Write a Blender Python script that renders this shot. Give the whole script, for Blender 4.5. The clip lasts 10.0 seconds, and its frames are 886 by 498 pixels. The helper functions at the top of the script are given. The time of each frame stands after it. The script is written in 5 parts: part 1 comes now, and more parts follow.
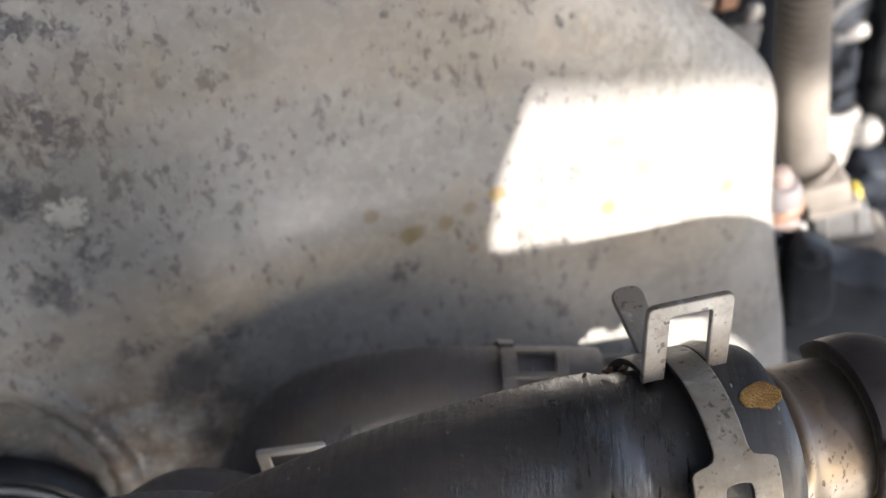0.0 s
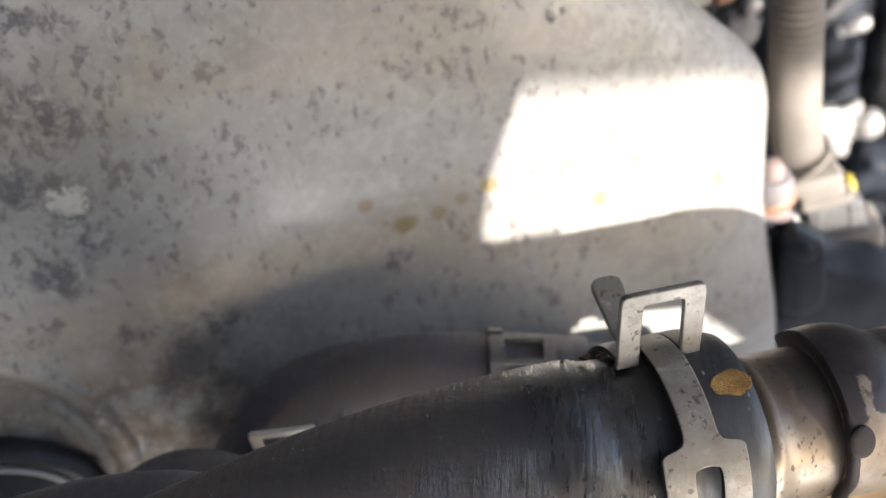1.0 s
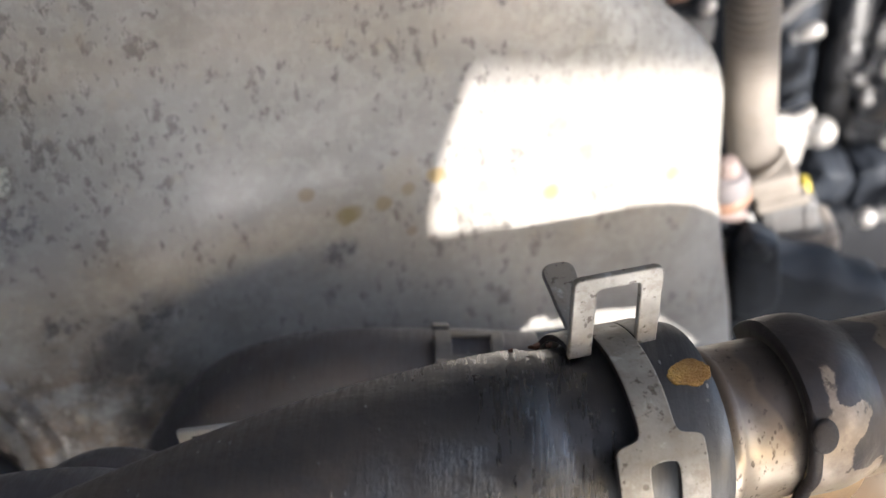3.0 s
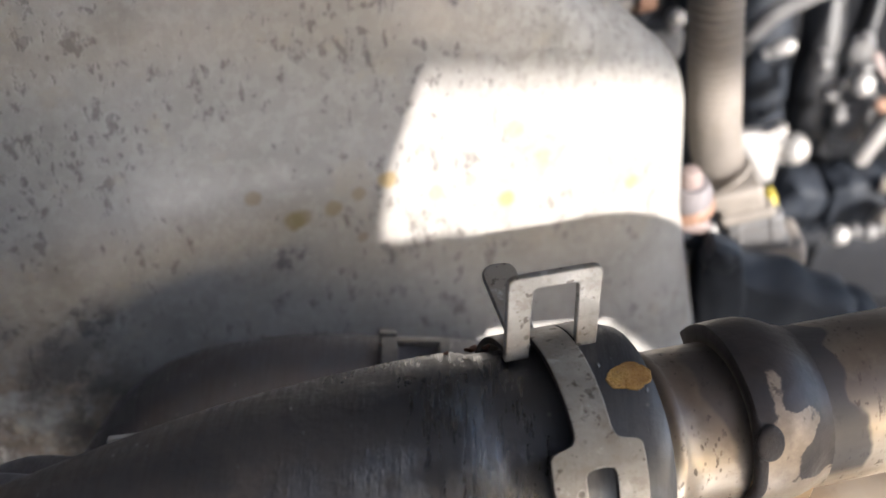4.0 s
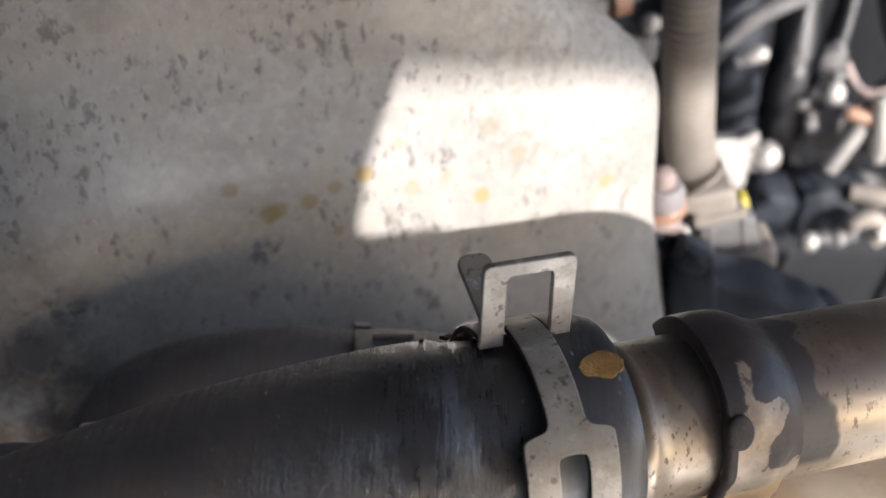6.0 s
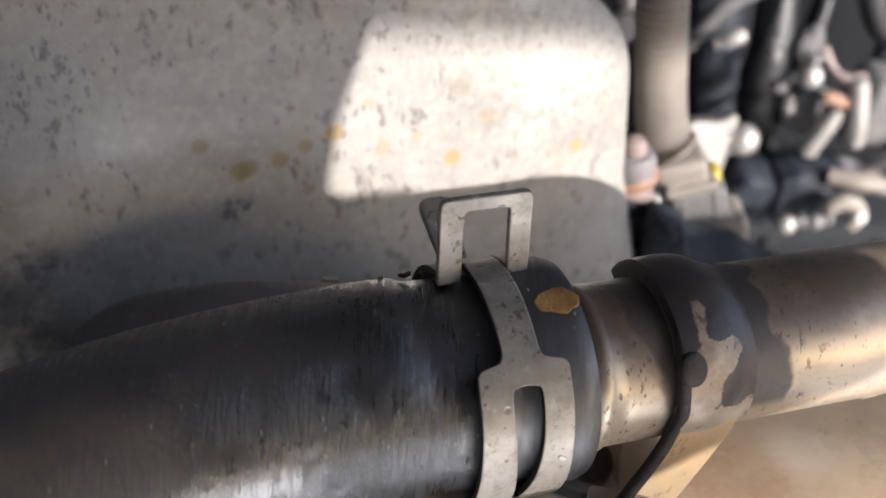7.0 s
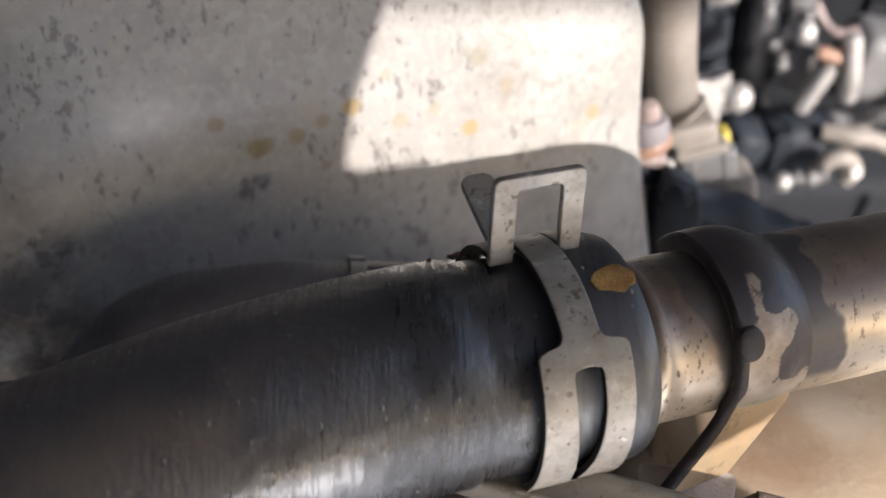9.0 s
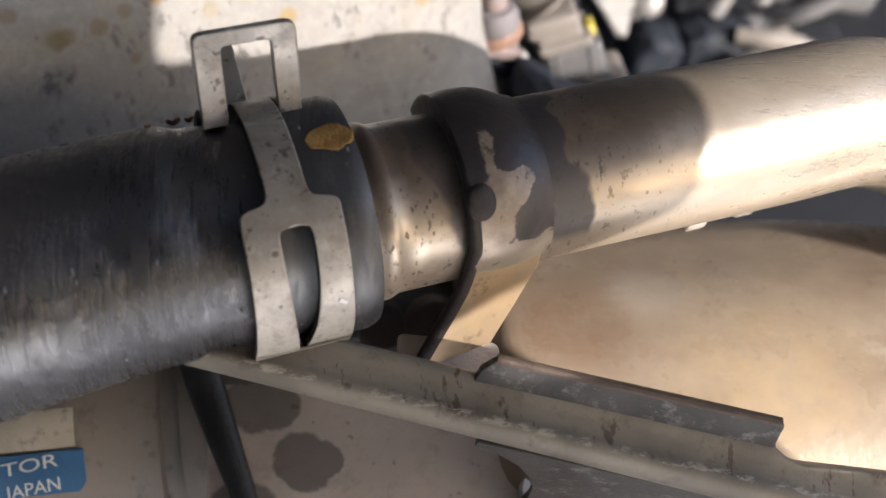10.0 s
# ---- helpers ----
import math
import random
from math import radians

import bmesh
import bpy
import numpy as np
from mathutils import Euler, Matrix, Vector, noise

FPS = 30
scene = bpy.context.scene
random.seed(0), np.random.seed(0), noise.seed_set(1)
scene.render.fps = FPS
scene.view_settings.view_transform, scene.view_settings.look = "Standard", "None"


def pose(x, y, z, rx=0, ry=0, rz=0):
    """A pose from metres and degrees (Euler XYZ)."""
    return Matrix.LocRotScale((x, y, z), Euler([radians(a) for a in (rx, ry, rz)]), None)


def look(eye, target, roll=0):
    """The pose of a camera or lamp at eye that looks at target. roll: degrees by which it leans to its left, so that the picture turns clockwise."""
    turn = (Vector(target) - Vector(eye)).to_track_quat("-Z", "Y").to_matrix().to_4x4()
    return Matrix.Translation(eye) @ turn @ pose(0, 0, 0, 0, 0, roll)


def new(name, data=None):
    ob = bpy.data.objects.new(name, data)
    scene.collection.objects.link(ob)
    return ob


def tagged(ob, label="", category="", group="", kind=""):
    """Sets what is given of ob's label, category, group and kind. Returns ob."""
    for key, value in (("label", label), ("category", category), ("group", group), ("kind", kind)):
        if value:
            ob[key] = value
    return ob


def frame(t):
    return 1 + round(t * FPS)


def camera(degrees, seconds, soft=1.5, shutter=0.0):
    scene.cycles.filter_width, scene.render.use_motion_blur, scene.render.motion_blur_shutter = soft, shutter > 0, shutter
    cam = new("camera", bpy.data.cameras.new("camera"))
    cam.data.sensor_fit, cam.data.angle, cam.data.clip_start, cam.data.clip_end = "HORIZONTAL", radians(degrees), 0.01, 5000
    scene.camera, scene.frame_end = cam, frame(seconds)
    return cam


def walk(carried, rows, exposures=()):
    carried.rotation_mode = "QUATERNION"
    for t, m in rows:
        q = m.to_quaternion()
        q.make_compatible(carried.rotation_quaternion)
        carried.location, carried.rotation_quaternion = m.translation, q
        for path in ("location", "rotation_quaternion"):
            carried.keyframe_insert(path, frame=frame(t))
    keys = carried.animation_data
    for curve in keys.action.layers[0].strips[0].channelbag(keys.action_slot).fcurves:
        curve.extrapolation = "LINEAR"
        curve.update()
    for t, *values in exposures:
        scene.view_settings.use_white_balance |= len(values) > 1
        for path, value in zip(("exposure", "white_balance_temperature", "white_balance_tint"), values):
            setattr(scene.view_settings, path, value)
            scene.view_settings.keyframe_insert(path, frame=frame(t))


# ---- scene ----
cam = camera(42.5, 10.0)
cam.data.dof.use_dof, cam.data.dof.focus_distance, cam.data.dof.aperture_fstop = True, 0.190, 17.0
PATH = [
    (0, (0.02247, 0.01935, 0.92333), (0.02057, 0.23384, 0.71359), -1.21),
    (0.5, (0.02338, 0.01731, 0.92896), (0.01931, 0.22977, 0.71721), -1.56),
    (1, (0.02832, 0.01492, 0.92774), (0.02223, 0.22735, 0.71599), -1.66),
    (1.5, (0.01416, 0.01178, 0.92720), (0.01007, 0.22487, 0.71607), -1.09),
    (2, (0.00903, 0.01564, 0.92391), (0.00885, 0.22928, 0.71330), -0.14),
    (2.5, (0.01879, 0.01845, 0.90927), (0.02210, 0.23392, 0.70056), 0.65),
    (3, (0.02963, 0.01944, 0.91458), (0.03634, 0.23516, 0.70620), 1.29),
    (3.2, (0.03352, 0.01813, 0.91326), (0.04157, 0.23476, 0.70589), 1.76),
    (4.3, (0.03849, 0.02197, 0.90658), (0.04980, 0.24238, 0.70338), 2.55),
    (4.5, (0.03621, 0.02175, 0.90682), (0.04904, 0.24222, 0.70378), 2.95),
    (5, (0.03910, 0.02296, 0.90406), (0.05351, 0.24394, 0.70168), 3.36),
    (5.2, (0.03764, 0.02221, 0.90573), (0.05323, 0.24332, 0.70357), 3.73),
    (6.3, (0.03810, 0.01591, 0.90576), (0.05596, 0.23730, 0.70410), 4.44),
    (6.5, (0.03975, 0.01393, 0.90486), (0.05847, 0.23541, 0.70337), 4.75),
    (7, (0.04286, 0.00928, 0.90032), (0.06262, 0.23070, 0.69886), 5.03),
    (7.5, (0.04805, 0.00796, 0.89808), (0.06935, 0.22956, 0.69698), 5.48),
    (8, (0.04723, 0.00557, 0.89740), (0.06992, 0.22627, 0.69547), 5.62),
    (8.5, (0.04064, 0.00817, 0.89375), (0.06532, 0.22623, 0.68920), 5.35),
    (9, (0.03064, 0.01563, 0.89829), (0.05840, 0.22968, 0.68993), 4.92),
    (9.5, (0.05539, 0.01513, 0.89136), (0.08659, 0.22341, 0.67770), 4.77),
    (10, (0.07352, 0.00742, 0.88823), (0.10073, 0.21032, 0.66893), 3.37),
]
walk(cam, [(t, look(eye, target, roll)) for t, eye, target, roll in PATH], exposures=[(0, 1.92, 6220, 12), (2, 2.04, 6180, 11), (3, 1.92, 6160, 12), (4.5, 1.62, 6140, 13), (6.5, 1.36, 6120, 14), (8, 1.20, 6190, 15), (9, 1.28, 6190, 15), (10, 1.10, 6230, 15)])

# ---- light: a low sun from the right behind the camera, open sky ----
SUN_AZ, SUN_EL = radians(46), radians(25.6)
SUN = Vector((math.sin(SUN_AZ) * math.cos(SUN_EL), -math.cos(SUN_AZ) * math.cos(SUN_EL), math.sin(SUN_EL)))
world = bpy.data.worlds.new("sky")
scene.world = world
world.use_nodes = True
wn = world.node_tree
sky = wn.nodes.new("ShaderNodeTexSky")
sky.sky_type, sky.sun_disc = "NISHITA", False
sky.sun_elevation, sky.sun_rotation = SUN_EL, math.pi - SUN_AZ
sky.air_density, sky.dust_density, sky.ozone_density = 1.0, 1.5, 0.9
wn.links.new(sky.outputs[0], wn.nodes["Background"].inputs[0])
wn.nodes["Background"].inputs[1].default_value = 0.135
lamp = bpy.data.lights.new("sun", "SUN")
lamp.energy, lamp.angle, lamp.color = 3.6, radians(0.55), (1.0, 0.93, 0.83)
sun = new("sun", lamp)
sun.matrix_world = look(SUN * 6, (0, 0, 0))


# ---- materials ----
class Nodes:
    """A material's node tree, with short ways to add nodes in metres of the place."""

    def __init__(self, name):
        self.m = bpy.data.materials.new(name)
        self.m.use_nodes = True
        self.t = self.m.node_tree
        self.bsdf = self.t.nodes["Principled BSDF"]
        self.pos = self.t.nodes.new("ShaderNodeTexCoord").outputs["Object"]

    def link(self, a, b):
        self.t.links.new(a, b)

    def math(self, op, a, b=0.0, clamp=False):
        n = self.t.nodes.new("ShaderNodeMath")
        n.operation, n.use_clamp = op, clamp
        for i, v in enumerate((a, b)):
            if isinstance(v, (int, float)):
                n.inputs[i].default_value = v
            else:
                self.link(v, n.inputs[i])
        return n.outputs[0]

    def stretch(self, scale, turn=(0, 0, 0)):
        n = self.t.nodes.new("ShaderNodeMapping")
        n.inputs["Rotation"].default_value = [radians(a) for a in turn]
        n.inputs["Scale"].default_value = scale
        self.link(self.pos, n.inputs[0])
        return n.outputs[0]

    def noise(self, scale, detail=4.0, rough=0.6, at=None):
        n = self.t.nodes.new("ShaderNodeTexNoise")
        n.inputs["Scale"].default_value, n.inputs["Detail"].default_value = scale, detail
        n.inputs["Roughness"].default_value = rough
        self.link(at or self.pos, n.inputs["Vector"])
        return n.outputs["Fac"]

    def cells(self, scale, at=None, feature="F1"):
        n = self.t.nodes.new("ShaderNodeTexVoronoi")
        n.feature = feature
        n.inputs["Scale"].default_value = scale
        self.link(at or self.pos, n.inputs["Vector"])
        return n.outputs["Distance"]

    def ramp(self, fac, lo, hi, a=0.0, b=1.0):
        n = self.t.nodes.new("ShaderNodeMapRange")
        n.interpolation_type = "SMOOTHSTEP"
        for i, v in enumerate((lo, hi, a, b)):
            n.inputs[i + 1].default_value = v
        self.link(fac, n.inputs[0])
        return n.outputs[0]

    def near(self, place, r0, r1, wobble=0.0, scale=150):
        """1 within r0 of a place, 0 beyond r1; wobble: metres by which its outline wanders."""
        n = self.t.nodes.new("ShaderNodeVectorMath")
        n.operation = "DISTANCE"
        self.link(self.pos, n.inputs[0])
        n.inputs[1].default_value = place
        d = n.outputs["Value"]
        if wobble:
            d = self.math("ADD", d, self.math("MULTIPLY", self.math("SUBTRACT", self.noise(scale, 4, 0.6), 0.5), 4 * wobble))
        return self.ramp(d, r0, r1, 1.0, 0.0)

    def along(self, place, direction):
        """Metres from a place along a direction."""
        n = self.t.nodes.new("ShaderNodeVectorMath")
        n.operation = "DOT_PRODUCT"
        d = Vector(direction).normalized()
        self.link(self.pos, n.inputs[0])
        n.inputs[1].default_value = d
        return self.math("SUBTRACT", n.outputs["Value"], d.dot(Vector(place)))

    def upward(self, lo, hi):
        g = self.t.nodes.new("ShaderNodeNewGeometry")
        s = self.t.nodes.new("ShaderNodeSeparateXYZ")
        self.link(g.outputs["Normal"], s.inputs[0])
        return self.ramp(s.outputs[2], lo, hi)

    def mix(self, fac, a, b):
        n = self.t.nodes.new("ShaderNodeMix")
        n.data_type = "RGBA"
        for i, v in ((0, fac), (6, a), (7, b)):
            if isinstance(v, tuple):
                n.inputs[i].default_value = (*v, 1)
            elif isinstance(v, (int, float)):
                n.inputs[i].default_value = v
            else:
                self.link(v, n.inputs[i])
        return n.outputs[2]

    def done(self, colour, rough, metal=0.0, bump=None, depth=0.0003, ior=1.5):
        for key, v in (("Base Color", colour), ("Roughness", rough), ("Metallic", metal), ("IOR", ior)):
            if isinstance(v, tuple):
                self.bsdf.inputs[key].default_value = (*v, 1)
            elif isinstance(v, (int, float)):
                self.bsdf.inputs[key].default_value = v
            else:
                self.link(v, self.bsdf.inputs[key])
        if bump is not None:
            b = self.t.nodes.new("ShaderNodeBump")
            b.inputs["Distance"].default_value = depth
            self.link(bump, b.inputs["Height"])
            self.link(b.outputs[0], self.bsdf.inputs["Normal"])
        return self.m


def worn(name, a, b, rough=0.5, metal=0.0, dirt=(0.05, 0.04, 0.03), amount=0.5, size=60.0, depth=0.0002, speck=0.0):
    """A plain worn surface: two tones, dirt in patches, fine grain."""
    n = Nodes(name)
    big, fine = n.noise(size, 5), n.noise(size * 14, 4)
    c = n.mix(n.ramp(big, 0.3, 0.7), a, b)
    c = n.mix(n.math("MULTIPLY", n.ramp(n.noise(size * 2.3, 6, 0.7), 0.52, 0.72), amount), c, dirt)
    if speck:
        spot = n.math("ADD", n.cells(size * 9), n.math("MULTIPLY", n.math("SUBTRACT", n.noise(size * 26, 3), 0.5), 0.5))
        spot = n.math("MULTIPLY", n.ramp(spot, 0.10, 0.24, 1, 0), n.ramp(n.noise(size * 1.7, 3), 0.48, 0.62))
        c = n.mix(n.math("MULTIPLY", spot, speck), c, dirt)
    r = n.math("ADD", n.math("MULTIPLY", n.math("SUBTRACT", fine, 0.5), 0.25), rough, True)
    return n.done(c, r, metal, n.math("ADD", fine, n.math("MULTIPLY", big, 2.0)), depth)


def casing_paint():
    """Dull grey metal with pits, streaks, pale corrosion and rust towards one lower corner."""
    n = Nodes("corroded_grey_metal")
    c = n.mix(n.ramp(n.noise(22, 5), 0.3, 0.7), (0.322, 0.304, 0.277), (0.375, 0.357, 0.330))
    # wiped smudges: broad soft patches, brownish, longer sideways or downwards
    c = n.mix(n.math("MULTIPLY", n.ramp(n.noise(1, 4, 0.6, n.stretch((38, 38, 75))), 0.48, 0.74), 0.45), c, (0.215, 0.195, 0.165))
    c = n.mix(n.math("MULTIPLY", n.ramp(n.noise(1, 5, 0.65, n.stretch((150, 150, 24))), 0.5, 0.78), 0.35), c, (0.235, 0.22, 0.205))
    c = n.mix(n.math("MULTIPLY", n.ramp(n.noise(110, 5, 0.7), 0.5, 0.75), 0.16), c, (0.47, 0.455, 0.43))
    # pits: small soft ragged marks in loose groups, fewer on the smoother corner
    clean = n.near((0.095, 0.252, 0.757), 0.020, 0.060)
    where = n.math("SUBTRACT", n.ramp(n.noise(30, 3), 0.36, 0.64, 0.0, 0.13), n.math("MULTIPLY", clean, 0.055))
    where = n.math("ADD", where, n.math("MULTIPLY", n.near((-0.062, 0.206, 0.768), 0.015, 0.060), 0.055))
    pit = n.math("ADD", n.noise(1, 5, 0.66, n.stretch((210, 210, 120))), where)
    left = n.near((-0.055, 0.207, 0.765), 0.02, 0.11)
    small = n.math("SUBTRACT", n.ramp(n.noise(45, 3), 0.38, 0.65, 0.0, 0.11), n.math("MULTIPLY", clean, 0.05))
    dust = n.math("ADD", n.noise(1, 4, 0.62, n.stretch((430, 430, 260))), n.math("ADD", small, n.math("MULTIPLY", left, 0.010)))
    long_ = n.math("ADD", n.noise(1, 3, 0.55, n.stretch((430, 430, 95), (0, 14, 0))), small)
    dark = n.math("MAXIMUM", n.ramp(pit, 0.680, 0.775), n.math("MULTIPLY", n.ramp(dust, 0.665, 0.71), 0.85))
    dark = n.math("MAXIMUM", dark, n.math("MULTIPLY", n.ramp(long_, 0.715, 0.76), 0.9))
    c = n.mix(n.math("MULTIPLY", dark, 0.64), c, (0.105, 0.094, 0.09))
    # fine mottling
    c = n.mix(n.math("MULTIPLY", n.ramp(n.noise(330, 4, 0.6), 0.48, 0.60), 0.2), c, (0.50, 0.485, 0.455))
    c = n.mix(n.math("MULTIPLY", n.ramp(n.noise(95, 4, 0.6), 0.58, 0.7), 0.3), c, (0.40, 0.345, 0.255))
    c = n.mix(n.math("MULTIPLY", n.math("MULTIPLY", clean, n.ramp(n.noise(1, 4, 0.6, n.stretch((520, 520, 330))), 0.50, 0.60)), 0.5), c, (0.215, 0.20, 0.165))
    # dried oil: yellowish and olive drips with ragged rims
    for place, r, tone, amount in (((0.0635, 0.2372, 0.7245), 0.0026, (0.36, 0.25, 0.09), 0.75), ((0.0458, 0.2326, 0.7300), 0.0024, (0.34, 0.28, 0.16), 0.55), ((0.0645, 0.2416, 0.7425), 0.0033, (0.24, 0.215, 0.15), 0.6), ((0.0968, 0.2495, 0.7205), 0.0026, (0.36, 0.26, 0.11), 0.7), ((0.0722, 0.2421, 0.7340), 0.0025, (0.32, 0.26, 0.17), 0.55), ((0.0341, 0.2302, 0.7359), 0.0027, (0.37, 0.26, 0.09), 0.75), ((0.0036, 0.2207, 0.7376), 0.0023, (0.22, 0.165, 0.09), 0.6), ((0.0125, 0.2220, 0.7299), 0.0030, (0.20, 0.165, 0.075), 0.75), ((0.0142, 0.2223, 0.7304), 0.0028, (0.20, 0.165, 0.075), 0.6), ((0.0214, 0.2250, 0.7311), 0.0026, (0.24, 0.19, 0.09), 0.65), ((0.0275, 0.2275, 0.7337), 0.0022, (0.26, 0.21, 0.11), 0.6), ((0.0543, 0.2358, 0.7315), 0.0020, (0.34, 0.29, 0.17), 0.5), ((0.0418, 0.2342, 0.7424), 0.0017, (0.33, 0.28, 0.16), 0.5), ((0.0283, 0.2252, 0.7221), 0.0017, (0.24, 0.18, 0.10), 0.5), ((0.0905, 0.2475, 0.7130), 0.0020, (0.30, 0.24, 0.15), 0.5)):
        c = n.mix(n.math("MULTIPLY", n.near(place, r * 0.55, r * 1.1, r * 0.14, 300), amount), c, tone)
    # mauve-grey corrosion in ragged clusters, with pale flecks in it
    edge = n.ramp(n.noise(230, 8, 0.8), 0.48, 0.55)
    spots = None
    for place, r in (((-0.0665, 0.2097, 0.7780), 0.0085), ((-0.0775, 0.2035, 0.7790), 0.0075), ((-0.0725, 0.209, 0.7985), 0.006), ((-0.0600, 0.2097, 0.7735), 0.0065), ((-0.0670, 0.211, 0.7985), 0.008), ((-0.0560, 0.212, 0.7960), 0.005), ((-0.0612, 0.2, 0.7520), 0.006), ((-0.066, 0.196, 0.738), 0.008), ((-0.057, 0.2, 0.7455), 0.006), ((-0.070, 0.2, 0.7610), 0.006), ((0.011, 0.2203, 0.7205), 0.005), ((0.050, 0.246, 0.776), 0.003), ((0.088, 0.25, 0.766), 0.0025), ((-0.052, 0.195, 0.718), 0.006), ((-0.034, 0.203, 0.716), 0.007), ((-0.042, 0.203, 0.709), 0.006)):
        m = n.near(place, r * 0.55, r * 1.15, r * 0.22, 140)
        spots = m if spots is None else n.math("MAXIMUM", spots, m)
    blot = n.math("MULTIPLY", spots, edge)
    c = n.mix(n.math("MULTIPLY", blot, 0.85), c, (0.14, 0.13, 0.14))
    fleck = n.math("MULTIPLY", spots, n.ramp(n.noise(300, 6, 0.7), 0.57, 0.64))
    c = n.mix(n.math("MULTIPLY", fleck, 0.6), c, (0.50, 0.49, 0.46))
    ring = n.near((-0.0606, 0.2010, 0.7558), 0.0058, 0.0074, 0.0018, 260)
    c = n.mix(n.math("MULTIPLY", ring, 0.5), c, (0.16, 0.145, 0.125))
    pale = n.math("MULTIPLY", n.near((-0.0606, 0.2010, 0.7558), 0.0046, 0.0060, 0.0022, 260), n.ramp(n.noise(420, 5), 0.36, 0.5))
    c = n.mix(n.math("MULTIPLY", pale, 0.9), c, (0.62, 0.60, 0.53))
    rust = n.math("MULTIPLY", n.near((-0.052, 0.185, 0.686), 0.012, 0.040), n.ramp(n.noise(75, 7, 0.72), 0.40, 0.58))
    c = n.mix(n.math("MULTIPLY", rust, 0.8), c, (0.20, 0.13, 0.075))
    crust = n.math("MULTIPLY", n.near((-0.052, 0.184, 0.684), 0.010, 0.034), n.ramp(n.noise(190, 6, 0.75), 0.52, 0.64))
    c = n.mix(n.math("MULTIPLY", crust, 0.7), c, (0.48, 0.40, 0.31))
    ragged = n.ramp(n.noise(60, 7, 0.75), 0.40, 0.58)
    for place, r0, r1, amount in (((-0.040, 0.193, 0.699), 0.004, 0.020, 0.75), ((-0.044, 0.195, 0.704), 0.008, 0.034, 0.35), ((-0.094, 0.175, 0.690), 0.020, 0.036, 0.65), ((-0.030, 0.195, 0.685), 0.008, 0.015, 0.8), ((-0.055, 0.18, 0.675), 0.015, 0.035, 0.6)):
        c = n.mix(n.math("MULTIPLY", n.math("MULTIPLY", n.near(place, r0, r1), ragged), amount), c, (0.075, 0.066, 0.062))
    chalk = n.math("MULTIPLY", n.near((-0.060, 0.188, 0.690), 0.006, 0.026), n.ramp(n.noise(240, 7, 0.8), 0.53, 0.62))
    c = n.mix(n.math("MULTIPLY", chalk, 0.75), c, (0.50, 0.45, 0.38))
    h = n.math("SUBTRACT", n.noise(500, 4), n.math("MULTIPLY", n.math("MAXIMUM", dark, blot), 0.9))
    return n.done(c, n.ramp(n.noise(90, 5), 0.3, 0.7, 0.42, 0.62), 0.15, h, 0.0002)


